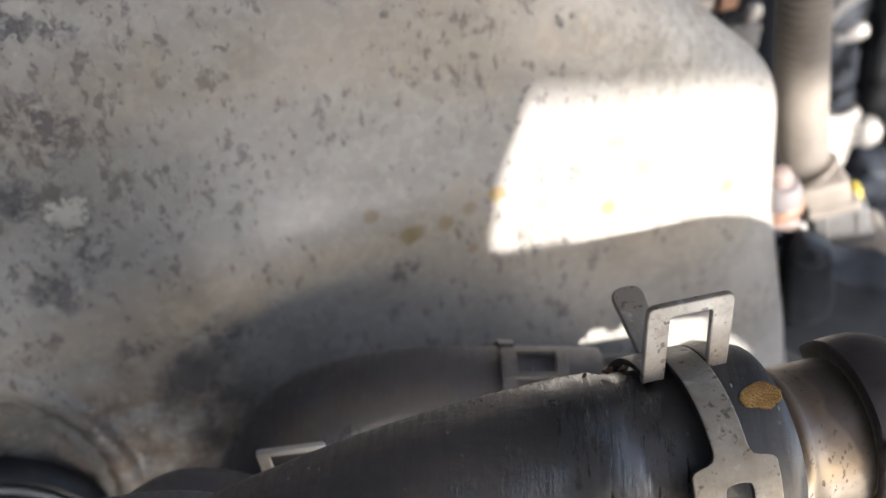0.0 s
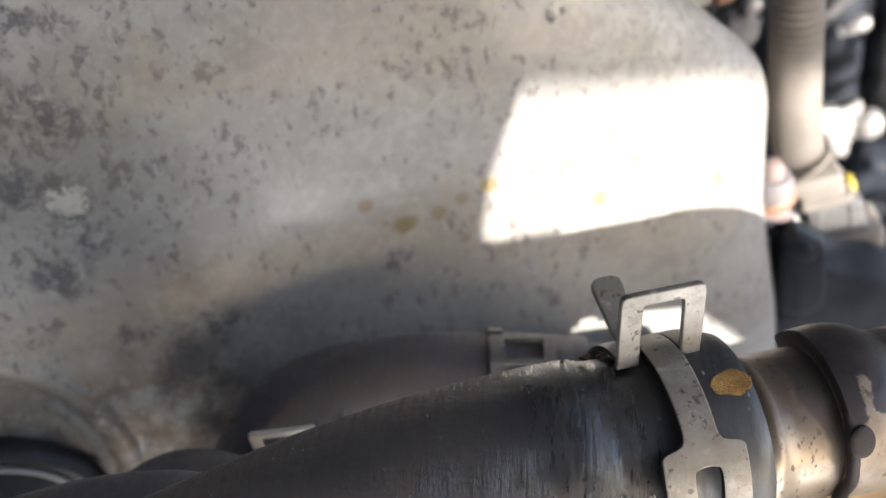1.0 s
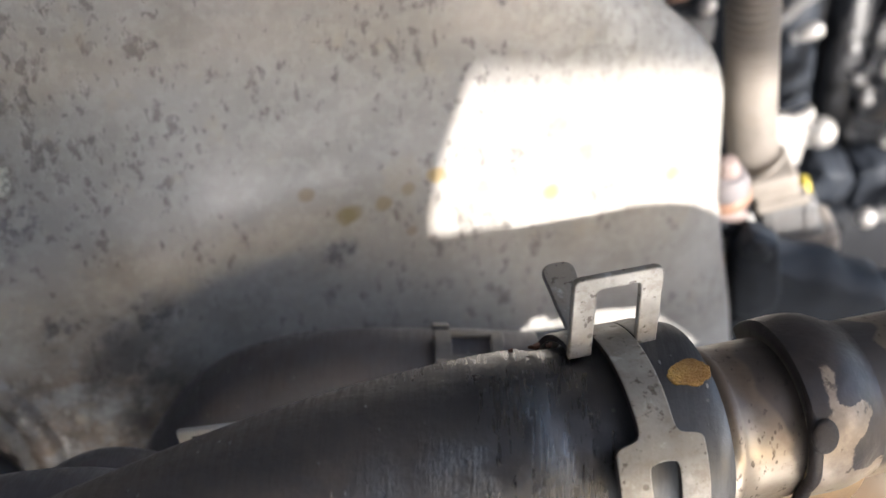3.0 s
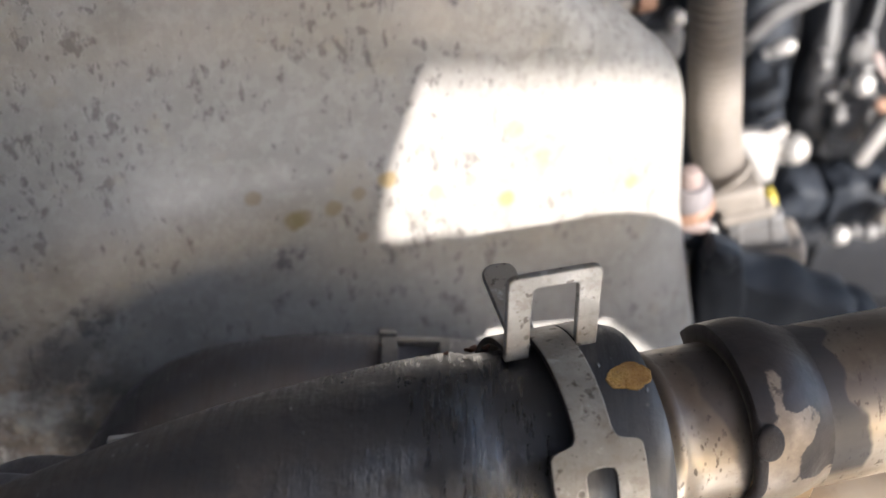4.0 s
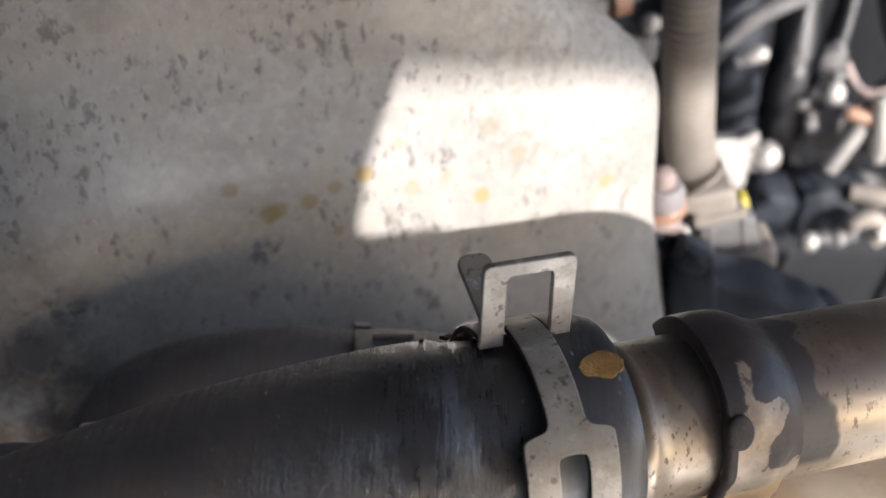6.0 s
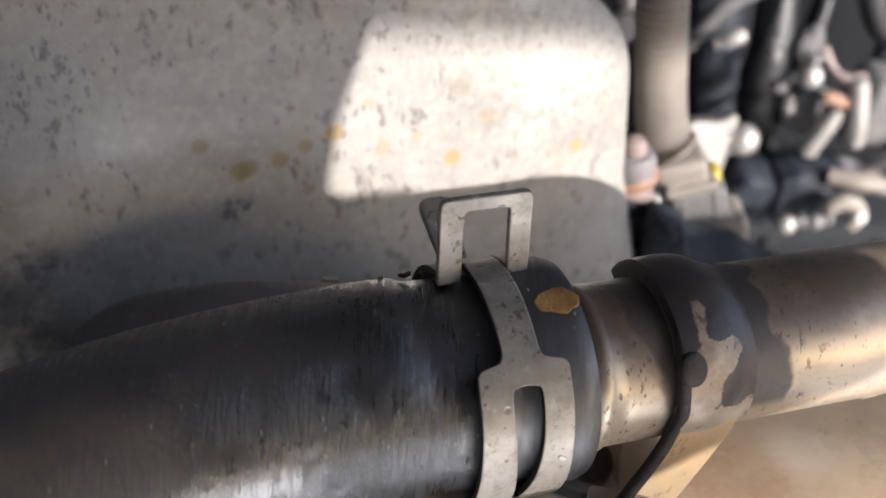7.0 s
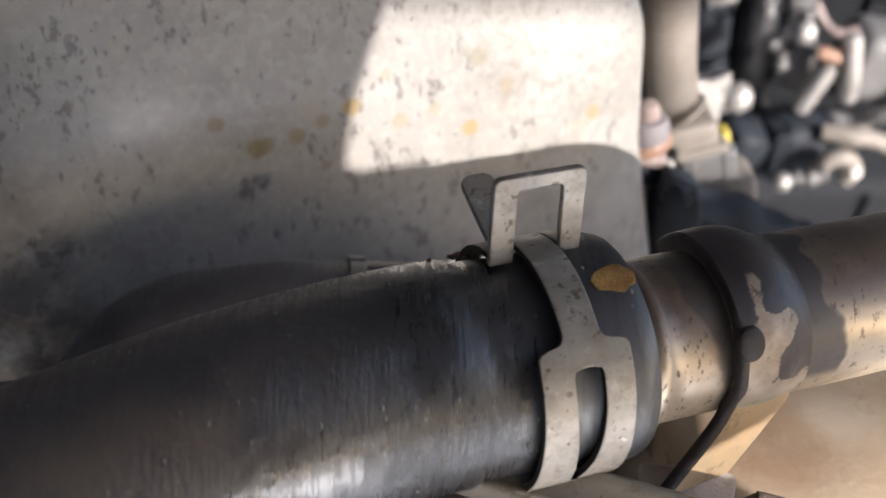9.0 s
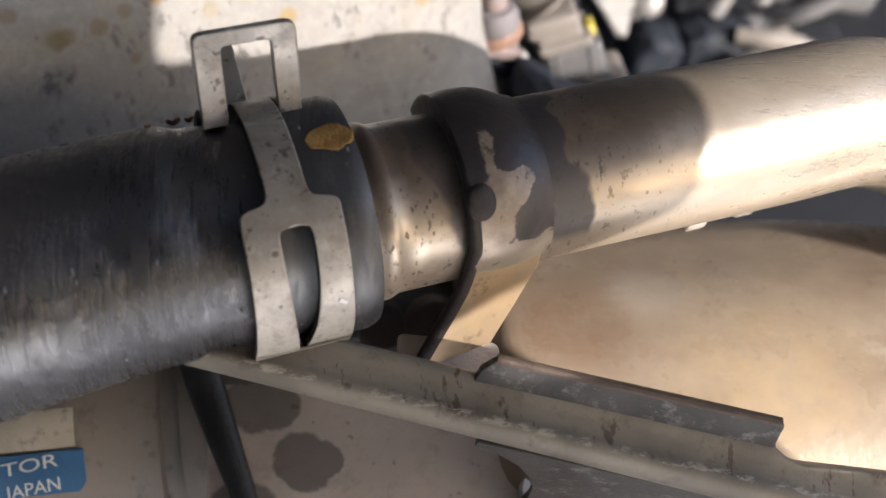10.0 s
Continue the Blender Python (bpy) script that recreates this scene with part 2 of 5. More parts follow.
def hose_rubber(name, dusty, clean_end=None, worn_by=1.0):
    """clean_end: a place and a way; the dust thins out from there on along it. worn_by: how far the rubber has gone grey."""
    n = Nodes(name)
    c = n.mix(n.ramp(n.noise(38, 6, 0.65), 0.3, 0.7), tuple(worn_by * v for v in (0.0095, 0.0098, 0.0125)), tuple(worn_by * v for v in (0.021, 0.0215, 0.026)))
    c = n.mix(n.math("MULTIPLY", n.ramp(n.noise(130, 6, 0.7), 0.5, 0.72), 0.3), c, (0.05, 0.046, 0.047))
    # fine scuffs round the hose, only in places
    ring = n.noise(1, 6, 0.75, n.stretch((1000, 105, 105), (0, 0, 17)))
    rubbed = n.ramp(n.noise(75, 4), 0.40, 0.66, 0.1, 1.2)
    scuff = n.math("MULTIPLY", n.ramp(ring, 0.56, 0.72), n.ramp(n.noise(60, 4), 0.42, 0.62))
    if clean_end:
        tip = n.ramp(n.along(*clean_end), 0.004, 0.016, 1.0, 0.15)
        scuff, rubbed = n.math("MULTIPLY", scuff, tip), n.math("MULTIPLY", rubbed, tip)
    c = n.mix(n.math("MULTIPLY", scuff, 0.4), c, (0.10, 0.10, 0.106))
    # brown dust on top, rubbed off in blotches
    dust = n.math("MULTIPLY", n.upward(0.35, 1.0), n.ramp(n.noise(48, 7, 0.72), 0.28, 0.66, 0.25, 1.0))
    if clean_end:
        dust = n.math("MULTIPLY", dust, n.ramp(n.along(*clean_end), -0.045, -0.005, 1.0, 0.10))
    c = n.mix(n.math("MULTIPLY", dust, dusty), c, (0.215, 0.172, 0.142))
    # crumbs of grit, and small nicks coloured bright to paint the highlight's sparkle
    c = n.mix(n.math("MULTIPLY", n.ramp(n.cells(190), 0.04, 0.09, 1, 0), 0.35), c, (0.24, 0.21, 0.18))
    nick = n.math("MULTIPLY", n.ramp(n.cells(1, n.stretch((520, 260, 260), (0, 0, 17))), 0.07, 0.15, 1, 0), n.ramp(n.noise(75, 4), 0.46, 0.60))
    c = n.mix(n.math("MULTIPLY", nick, 0.6), c, (0.3, 0.29, 0.28))
    r = n.ramp(n.noise(90, 6, 0.7), 0.32, 0.7, 0.15, 0.28)
    r = n.math("ADD", n.math("MULTIPLY", dust, 0.5), n.math("ADD", n.math("MULTIPLY", n.ramp(ring, 0.42, 0.62), 0.22), r), True)
    if clean_end:
        r = n.math("ADD", r, n.ramp(n.along(*clean_end), 0.004, 0.018, 0.0, 0.2), True)
    n.link(n.math("SUBTRACT", 0.5, n.math("MULTIPLY", dust, 0.36)), n.bsdf.inputs["Specular IOR Level"])
    relief = n.math("ADD", n.math("MULTIPLY", n.noise(520, 5, 0.75), 0.32), n.math("ADD", n.math("MULTIPLY", n.math("MULTIPLY", ring, rubbed), 1.0), n.math("MULTIPLY", n.noise(95, 2), 0.12)))
    return n.done(c, r, 0.0, n.math("ADD", relief, n.math("MULTIPLY", nick, 0.8)), 0.00033, 1.9)


PIPE_O, PIPE_D = (0.10, 0.14437, 0.75549), (1, 0.2726, -0.0354)


def pipe_metal():
    n = Nodes("stained_aluminium")
    c = n.mix(n.ramp(n.noise(40, 5), 0.3, 0.7), (0.52, 0.45, 0.35), (0.64, 0.56, 0.45))
    brush = n.noise(1, 4, 0.7, n.stretch((60, 700, 700), (0, 0, 15)))
    c = n.mix(n.math("MULTIPLY", n.ramp(brush, 0.5, 0.75), 0.2), c, (0.36, 0.29, 0.21))
    s = n.along(PIPE_O, PIPE_D)
    rim = n.math("SUBTRACT", s, n.math("MULTIPLY", n.math("SUBTRACT", n.noise(110, 2, 0.4), 0.5), 0.012))
    run = n.math("MULTIPLY", n.ramp(rim, 0.0085, 0.0095, 1, 0), n.ramp(s, -0.001, 0.0, 0, 1))
    run = n.math("MULTIPLY", run, n.upward(-0.15, 0.05))
    stain = n.math("MULTIPLY", n.ramp(n.math("ADD", rim, n.math("MULTIPLY", n.along((0, 0, 0.757), (0, 0, -1)), -0.45)), -0.0125, -0.0105), n.ramp(s, -0.010, -0.009, 1, 0))
    run = n.math("MAXIMUM", run, n.math("MULTIPLY", n.math("MULTIPLY", stain, n.upward(-0.1, 0.3)), 0.7))
    pit = n.math("MAXIMUM", n.ramp(n.noise(1, 4, 0.6, n.stretch((680, 430, 430))), 0.60, 0.67), n.math("MULTIPLY", n.ramp(n.cells(1, n.stretch((800, 480, 480))), 0.13, 0.24, 1, 0), n.ramp(n.noise(120, 4), 0.40, 0.54)))
    pit = n.math("MULTIPLY", pit, n.ramp(s, 0.005, 0.045, 1.0, 0.0))
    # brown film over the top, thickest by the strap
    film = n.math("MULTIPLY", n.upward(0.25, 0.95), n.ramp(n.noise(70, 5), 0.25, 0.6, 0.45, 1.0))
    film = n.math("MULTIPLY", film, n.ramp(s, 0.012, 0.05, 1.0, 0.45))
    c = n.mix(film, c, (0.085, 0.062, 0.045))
    tarnish_shade = n.math("MULTIPLY", n.math("MULTIPLY", n.ramp(s, -0.006, 0.012, 1.0, 0.0), n.ramp(s, -0.0205, -0.016, 0.25, 0.85)), n.ramp(n.noise(95, 6, 0.7), 0.36, 0.62, 0.5, 0.95))
    # past the strap the brown also paints in the pipe's shade, fading along it
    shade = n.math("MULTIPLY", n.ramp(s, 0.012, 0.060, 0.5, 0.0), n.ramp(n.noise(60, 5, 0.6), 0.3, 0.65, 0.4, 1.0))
    tarnish_shade = n.math("MAXIMUM", tarnish_shade, shade)
    c = n.mix(tarnish_shade, c, (0.19, 0.14, 0.10))
    c = n.mix(n.math("MULTIPLY", pit, n.ramp(n.noise(300, 4), 0.35, 0.65, 0.35, 0.85)), c, (0.07, 0.048, 0.034))
    c = n.mix(n.math("MULTIPLY", run, 0.9), c, (0.05, 0.045, 0.045))
    r = n.math("ADD", n.math("MULTIPLY", n.math("MAXIMUM", tarnish_shade, n.math("MAXIMUM", pit, run)), 0.2), n.ramp(brush, 0.3, 0.7, 0.24, 0.36), True)
    metal = n.math("SUBTRACT", 0.68, n.math("MULTIPLY", n.math("MAXIMUM", tarnish_shade, n.math("MAXIMUM", film, run)), 0.62), True)
    return n.done(c, r, metal, n.math("ADD", n.noise(900, 4), brush), 0.00003)


def clamp_metal():
    n = Nodes("spotted_zinc_steel")
    c = n.mix(n.ramp(n.noise(70, 5), 0.3, 0.7), (0.40, 0.372, 0.325), (0.50, 0.47, 0.415))
    c = n.mix(n.math("MULTIPLY", n.ramp(n.noise(160, 6, 0.7), 0.5, 0.7), 0.55), c, (0.27, 0.23, 0.18))
    film = n.math("MULTIPLY", n.upward(0.40, 0.92), n.ramp(n.noise(85, 5), 0.3, 0.6, 0.4, 0.95))
    c = n.mix(n.math("MULTIPLY", film, 0.75), c, (0.20, 0.165, 0.125))
    c = n.mix(n.math("MULTIPLY", n.ramp(n.noise(310, 6, 0.75), 0.50, 0.64), 0.45), c, (0.24, 0.195, 0.145))
    # round dark freckles of rust, large and small, and pale rubbed flecks
    size = n.ramp(n.noise(95, 3), 0.42, 0.66, 0.0, 0.16)
    spot = n.math("ADD", n.math("SUBTRACT", 0.50, n.cells(330)), size)
    c = n.mix(n.math("MULTIPLY", n.ramp(spot, 0.40, 0.50), 0.6), c, (0.11, 0.085, 0.062))
    fleck = n.math("ADD", n.noise(700, 4, 0.6), n.ramp(n.noise(120, 3), 0.4, 0.62, 0.0, 0.10))
    c = n.mix(n.math("MULTIPLY", n.ramp(fleck, 0.67, 0.74), 0.7), c, (0.075, 0.053, 0.038))
    c = n.mix(n.math("MULTIPLY", n.ramp(n.noise(260, 5, 0.7), 0.58, 0.68), 0.45), c, (0.62, 0.60, 0.55))
    return n.done(c, n.ramp(n.noise(150, 5), 0.3, 0.7, 0.38, 0.62), 0.25, n.math("ADD", n.noise(420, 4), n.math("ADD", n.noise(90, 3), n.math("MULTIPLY", n.ramp(spot, 0.40, 0.50), -0.4))), 0.00018)


def strap_metal():
    n = Nodes("stained_strap_steel")
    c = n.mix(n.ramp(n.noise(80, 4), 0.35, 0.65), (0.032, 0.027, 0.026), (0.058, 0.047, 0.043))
    # where the dark film has come off: a funnel that widens towards the front
    def wander(d, seed):
        shift = n.math("MULTIPLY", n.math("SUBTRACT", n.noise(seed, 5, 0.65), 0.5), 0.0045)
        return n.math("ADD", d, shift)

    along, height = wander(n.along(PIPE_O, PIPE_D), 190), wander(n.along((0, 0, 0), (0, 0, 1)), 210)
    right = n.math("ADD", n.ramp(height, 0.7560, 0.7600, 0.0130, 0.0), n.math("ADD", n.ramp(height, 0.7632, 0.7664, 0.0, 0.0045), n.ramp(height, 0.7668, 0.7700, 0.0, -0.0060)))
    right = n.math("SUBTRACT", right, 0.0036)
    left = n.math("SUBTRACT", n.ramp(height, 0.7650, 0.7690, 0.0, 0.0064), 0.0130)
    patch = n.math("MULTIPLY", n.ramp(n.math("SUBTRACT", right, along), -0.0003, 0.0003), n.ramp(n.math("SUBTRACT", along, left), -0.0003, 0.0003))
    patch = n.math("MULTIPLY", patch, n.ramp(height, 0.7718, 0.7726, 1, 0))
    patch = n.math("MULTIPLY", patch, n.ramp(n.along((0, 0.1395, 0), (0, -1, 0)), -0.0005, 0.0005))
    tan = n.mix(n.ramp(n.noise(160, 5), 0.35, 0.65), (0.20, 0.155, 0.115), (0.33, 0.265, 0.20))
    c = n.mix(patch, c, tan)
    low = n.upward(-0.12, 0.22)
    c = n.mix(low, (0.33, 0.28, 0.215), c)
    marks = n.math("MULTIPLY", n.ramp(n.noise(430, 4, 0.6), 0.60, 0.68), n.math("MAXIMUM", patch, n.math("SUBTRACT", 1.0, low)))
    c = n.mix(n.math("MULTIPLY", marks, 0.75), c, (0.05, 0.035, 0.025))
    return n.done(c, n.ramp(n.noise(200, 5), 0.3, 0.7, 0.30, 0.48), 0.2, n.noise(400, 5), 0.00015)


def stained_casting():
    n = Nodes("stained_casting")
    c = n.mix(n.ramp(n.noise(45, 6), 0.3, 0.7), (0.58, 0.51, 0.45), (0.68, 0.61, 0.54))
    c = n.mix(n.math("MULTIPLY", n.ramp(n.noise(140, 7, 0.75), 0.5, 0.68), 0.35), c, (0.30, 0.24, 0.20))
    stain = None
    for place, r in (((0.0555, 0.1390, 0.704), 0.0068), ((0.0600, 0.1385, 0.704), 0.0058), ((0.0650, 0.1275, 0.700), 0.0066), ((0.0690, 0.1280, 0.700), 0.0045), ((0.0535, 0.1180, 0.697), 0.0080)):
        m = n.near(place, r * 0.80, r * 0.95, 0.0011, 150)
        stain = m if stain is None else n.math("MAXIMUM", stain, m)
    c = n.mix(n.math("MULTIPLY", stain, 0.68), c, (0.10, 0.088, 0.085))
    c = n.mix(n.math("MULTIPLY", n.ramp(n.noise(330, 4, 0.6), 0.64, 0.70), 0.6), c, (0.16, 0.11, 0.08))
    return n.done(c, n.ramp(n.noise(120, 4), 0.3, 0.7, 0.45, 0.65), 0.0, n.noise(260, 6, 0.7), 0.0003)


def dusty_tan():
    """Tan dust caked on a casting: cloudy tones, pale scrapes and a few dark crumbs."""
    n = Nodes("dusty_tan_casting")
    c = n.mix(n.ramp(n.noise(26, 6, 0.65), 0.3, 0.7), (0.27, 0.205, 0.145), (0.39, 0.31, 0.225))
    c = n.mix(n.math("MULTIPLY", n.ramp(n.noise(1, 5, 0.6, n.stretch((30, 75, 75), (0, 0, 20))), 0.5, 0.72), 0.5), c, (0.24, 0.165, 0.12))
    c = n.mix(n.math("MULTIPLY", n.ramp(n.noise(1, 5, 0.7, n.stretch((60, 150, 150), (0, 0, -15))), 0.58, 0.72), 0.4), c, (0.50, 0.43, 0.35))
    c = n.mix(n.math("MULTIPLY", n.ramp(n.noise(210, 4, 0.6), 0.66, 0.72), 0.4), c, (0.15, 0.10, 0.07))
    cloud = n.ramp(n.noise(85, 6, 0.7), 0.34, 0.6, 0.3, 1.0)
    for place, r0, r1, tone, amount in (((0.118, 0.150, 0.708), 0.003, 0.020, (0.25, 0.150, 0.088), 0.6), ((0.138, 0.160, 0.708), 0.003, 0.013, (0.50, 0.43, 0.36), 0.45), ((0.150, 0.166, 0.706), 0.006, 0.024, (0.22, 0.185, 0.15), 0.45), ((0.160, 0.132, 0.706), 0.006, 0.030, (0.47, 0.35, 0.19), 0.5), ((0.112, 0.132, 0.706), 0.004, 0.016, (0.50, 0.41, 0.31), 0.45)):
        c = n.mix(n.math("MULTIPLY", n.math("MULTIPLY", n.near(place, r0, r1, 0.001, 120), cloud), amount), c, tone)
    return n.done(c, n.ramp(n.noise(60, 5), 0.3, 0.7, 0.24, 0.38), 0.0, n.math("ADD", n.noise(380, 5, 0.7), n.noise(45, 3)), 0.00018)


def tail_metal():
    n = Nodes("tail_steel")
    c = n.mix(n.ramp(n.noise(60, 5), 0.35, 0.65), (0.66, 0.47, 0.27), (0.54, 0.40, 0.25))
    c = n.mix(n.math("MULTIPLY", n.ramp(n.noise(210, 5, 0.7), 0.56, 0.7), 0.6), c, (0.16, 0.12, 0.08))
    return n.done(c, n.ramp(n.noise(200, 5), 0.3, 0.7, 0.3, 0.5), 0.5, n.noise(500, 5), 0.0001)


M_CASE = casing_paint()
M_HOSE = hose_rubber("black_hose_rubber", 0.82, ((0.048, 0.131, 0.757), (1, 0.27, -0.02)))
M_HOSE2 = hose_rubber("dusty_hose_rubber", 0.4, None, 3.6)
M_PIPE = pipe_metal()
M_STRAP = strap_metal()
M_TAIL = tail_metal()
M_CLAMP = clamp_metal()
M_CLIP = worn("bright_zinc_steel", (0.62, 0.60, 0.56), (0.70, 0.68, 0.63), 0.4, 0.4, (0.3, 0.27, 0.23), 0.4, 150, 0.0001)


def rail_steel():
    """Dull pressed steel, worn bright along its bend, with brown drips and grime."""
    n = Nodes("dull_rail_steel")
    c = n.mix(n.ramp(n.noise(75, 5), 0.3, 0.7), (0.155, 0.138, 0.11), (0.24, 0.214, 0.174))
    c = n.mix(n.math("MULTIPLY", n.ramp(n.noise(170, 6, 0.7), 0.52, 0.72), 0.75), c, (0.085, 0.06, 0.042))
    across = n.along((0.0727, 0.1186, 0.7481), (-0.2705, -0.7818, -0.5618))
    drip = n.math("ADD", n.noise(1, 4, 0.6, n.stretch((520, 210, 210))), n.ramp(n.noise(40, 3), 0.4, 0.62, -0.05, 0.07))
    drip = n.math("MULTIPLY", n.ramp(drip, 0.60, 0.68), n.ramp(across, 0.0062, 0.0075, 1, 0.15))
    c = n.mix(n.math("MULTIPLY", drip, 0.8), c, (0.06, 0.038, 0.026))
    bend = n.math("MULTIPLY", n.ramp(across, 0.0056, 0.0064), n.ramp(across, 0.0068, 0.0076, 1, 0))
    bare = n.math("MULTIPLY", bend, n.ramp(n.noise(1, 5, 0.7, n.stretch((260, 700, 700), (0, 14, -10))), 0.49, 0.60))
    c = n.mix(n.math("MULTIPLY", bare, 0.65), c, (0.54, 0.50, 0.42))
    r = n.math("SUBTRACT", n.ramp(n.noise(300, 4), 0.3, 0.7, 0.46, 0.62), n.math("MULTIPLY", bare, 0.14))
    return n.done(c, r, 0.25, n.noise(700, 4), 0.00008)


M_RAIL = rail_steel()
M_PALE = worn("pale_dusty_steel", (0.40, 0.35, 0.31), (0.50, 0.445, 0.40), 0.5, 0.1, (0.3, 0.24, 0.2), 0.6, 110)
M_RAILDARK = worn("oily_dark_steel", (0.030, 0.028, 0.028), (0.065, 0.061, 0.058), 0.5, 0.2, (0.24, 0.225, 0.215), 0.8, 105, 0.00008, 0.4)
M_TAN = dusty_tan()
M_CASTING = stained_casting()
M_BROWN = worn("grimy_brown_casting", (0.19, 0.16, 0.135), (0.265, 0.226, 0.19), 0.5, 0.1, (0.08, 0.068, 0.06), 0.85, 28, 0.0002, 0.4)
M_BLACK = worn("black_plastic", (0.013, 0.0135, 0.015), (0.027, 0.0275, 0.030), 0.45, 0.0, (0.06, 0.055, 0.05), 0.4, 70)
M_SLATE = worn("dusty_slate_rubber", (0.007, 0.0105, 0.017), (0.014, 0.019, 0.028), 0.7, 0.0, (0.035, 0.035, 0.036), 0.25, 60)
M_BEIGE = worn("dusty_beige_plastic", (0.21, 0.186, 0.16), (0.29, 0.256, 0.222), 0.6, 0.0, (0.2, 0.17, 0.13), 0.5, 70)
M_GREY = worn("grey_plastic", (0.12, 0.118, 0.118), (0.18, 0.176, 0.172), 0.5, 0.0, (0.12, 0.1, 0.09), 0.5, 70)
M_DULL = worn("dull_clamp_steel", (0.15, 0.14, 0.13), (0.22, 0.205, 0.185), 0.45, 0.4, (0.07, 0.06, 0.05), 0.6, 120)
M_ALU = worn("bare_aluminium", (0.36, 0.345, 0.325), (0.47, 0.455, 0.43), 0.42, 0.35, (0.25, 0.22, 0.19), 0.5, 90, 0.0002)
M_ORANGE = worn("orange_seal", (0.29, 0.165, 0.11), (0.35, 0.21, 0.145), 0.5)
M_PINK = worn("faded_pink_plastic", (0.25, 0.19, 0.175), (0.31, 0.245, 0.225), 0.5)
M_LILAC = worn("dusty_lilac_plastic", (0.19, 0.172, 0.176), (0.25, 0.228, 0.232), 0.55)
M_YELLOW = worn("yellow_clip", (0.46, 0.37, 0.06), (0.54, 0.44, 0.09), 0.5)
M_PAINT = worn("orange_yellow_paint", (0.34, 0.16, 0.028), (0.62, 0.36, 0.09), 0.5, 0.0, (0.12, 0.06, 0.025), 0.9, 170, 0.0006, 0.7)
M_OCHRE = worn("dull_ochre_plastic", (0.20, 0.14, 0.06), (0.27, 0.19, 0.09), 0.55, 0.0, (0.1, 0.08, 0.05), 0.5, 120)
M_RUST_SHADE = worn("brown_rust_and_shade", (0.015, 0.010, 0.009), (0.027, 0.019, 0.016), 0.6, 0.0, (0.05, 0.03, 0.02), 0.6, 120)
M_RUSTY = worn("dark_rusty_steel", (0.07, 0.047, 0.034), (0.12, 0.083, 0.06), 0.6, 0.1, (0.03, 0.022, 0.018), 0.6, 200)
M_CRUST = worn("chalky_corrosion", (0.20, 0.18, 0.155), (0.36, 0.335, 0.295), 0.75, 0.0, (0.10, 0.085, 0.07), 0.8, 120, 0.0005, 0.3)
M_FLAKE = worn("dry_rust_flake", (0.16, 0.07, 0.04), (0.26, 0.13, 0.08), 0.7, 0.0, (0.06, 0.03, 0.02), 0.5, 300)
M_BLUE = worn("blue_label", (0.03, 0.11, 0.24), (0.045, 0.14, 0.28), 0.45, 0.0, (0.1, 0.1, 0.1), 0.3, 120)
M_CREAM = worn("cream_label", (0.42, 0.38, 0.30), (0.52, 0.47, 0.38), 0.5, 0.0, (0.12, 0.09, 0.07), 0.8, 110)
M_WHITE = worn("white_print", (0.6, 0.6, 0.57), (0.7, 0.7, 0.66), 0.5, 0.0, (0.3, 0.3, 0.3), 0.3, 120)
M_BAY = worn("dark_bay_paint", (0.005, 0.006, 0.009), (0.011, 0.013, 0.017), 0.85, 0.0, (0.02, 0.019, 0.018), 0.4, 9)
M_REFLECTOR = worn("silver_reflector", (0.74, 0.77, 0.82), (0.79, 0.82, 0.86), 0.50, 0.5, (0.4, 0.37, 0.33), 0.3, 4)
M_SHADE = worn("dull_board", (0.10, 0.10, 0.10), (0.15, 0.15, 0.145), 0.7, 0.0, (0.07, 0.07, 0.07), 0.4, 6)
M_GROUND = worn("dusty_concrete", (0.17, 0.168, 0.163), (0.23, 0.226, 0.22), 0.85, 0.0, (0.12, 0.117, 0.112), 0.6, 1.3, 0.003)


# ---- building helpers ----
def smooth(bm, angle=35):
    bmesh.ops.recalc_face_normals(bm, faces=bm.faces)
    for f in bm.faces:
        f.smooth = True
    for e in bm.edges:
        if len(e.link_faces) == 2 and e.calc_face_angle(0) > radians(angle):
            e.smooth = False


def part(name, bm, material, parent=None, label="", bevel=0.0):
    smooth(bm)
    me = bpy.data.meshes.new(name)
    bm.to_mesh(me)
    bm.free()
    me.materials.append(material)
    ob = new(name, me)
    if parent:
        ob.parent = parent
        ob.matrix_parent_inverse = (Matrix.Translation(parent.location) if not parent.parent else Matrix.Identity(4)).inverted()
    if label:
        tagged(ob, label)
    if bevel:
        mod = ob.modifiers.new("bevel", "BEVEL")
        mod.width, mod.segments, mod.limit_method, mod.angle_limit = bevel, 3, "ANGLE", radians(40)
    return ob


def thing(name, place, label, category, group="", kind=""):
    ob = new(name)
    ob.empty_display_size = 0.005
    ob.location = place
    return tagged(ob, label, category, group, kind)


def spline(points, count):
    """count points on a smooth curve through the given ones."""
    p = [Vector(q) for q in points]
    p = [2 * p[0] - p[1]] + p + [2 * p[-1] - p[-2]]
    out = []
    for k in range(count):
        u = k / (count - 1) * (len(p) - 3)
        i = min(int(u), len(p) - 4)
        t = u - i
        a, b, c, d = p[i:i + 4]
        out.append(0.5 * (2 * b + (c - a) * t + (2 * a - 5 * b + 4 * c - d) * t * t + (3 * b - a - 3 * c + d) * t ** 3))
    return out


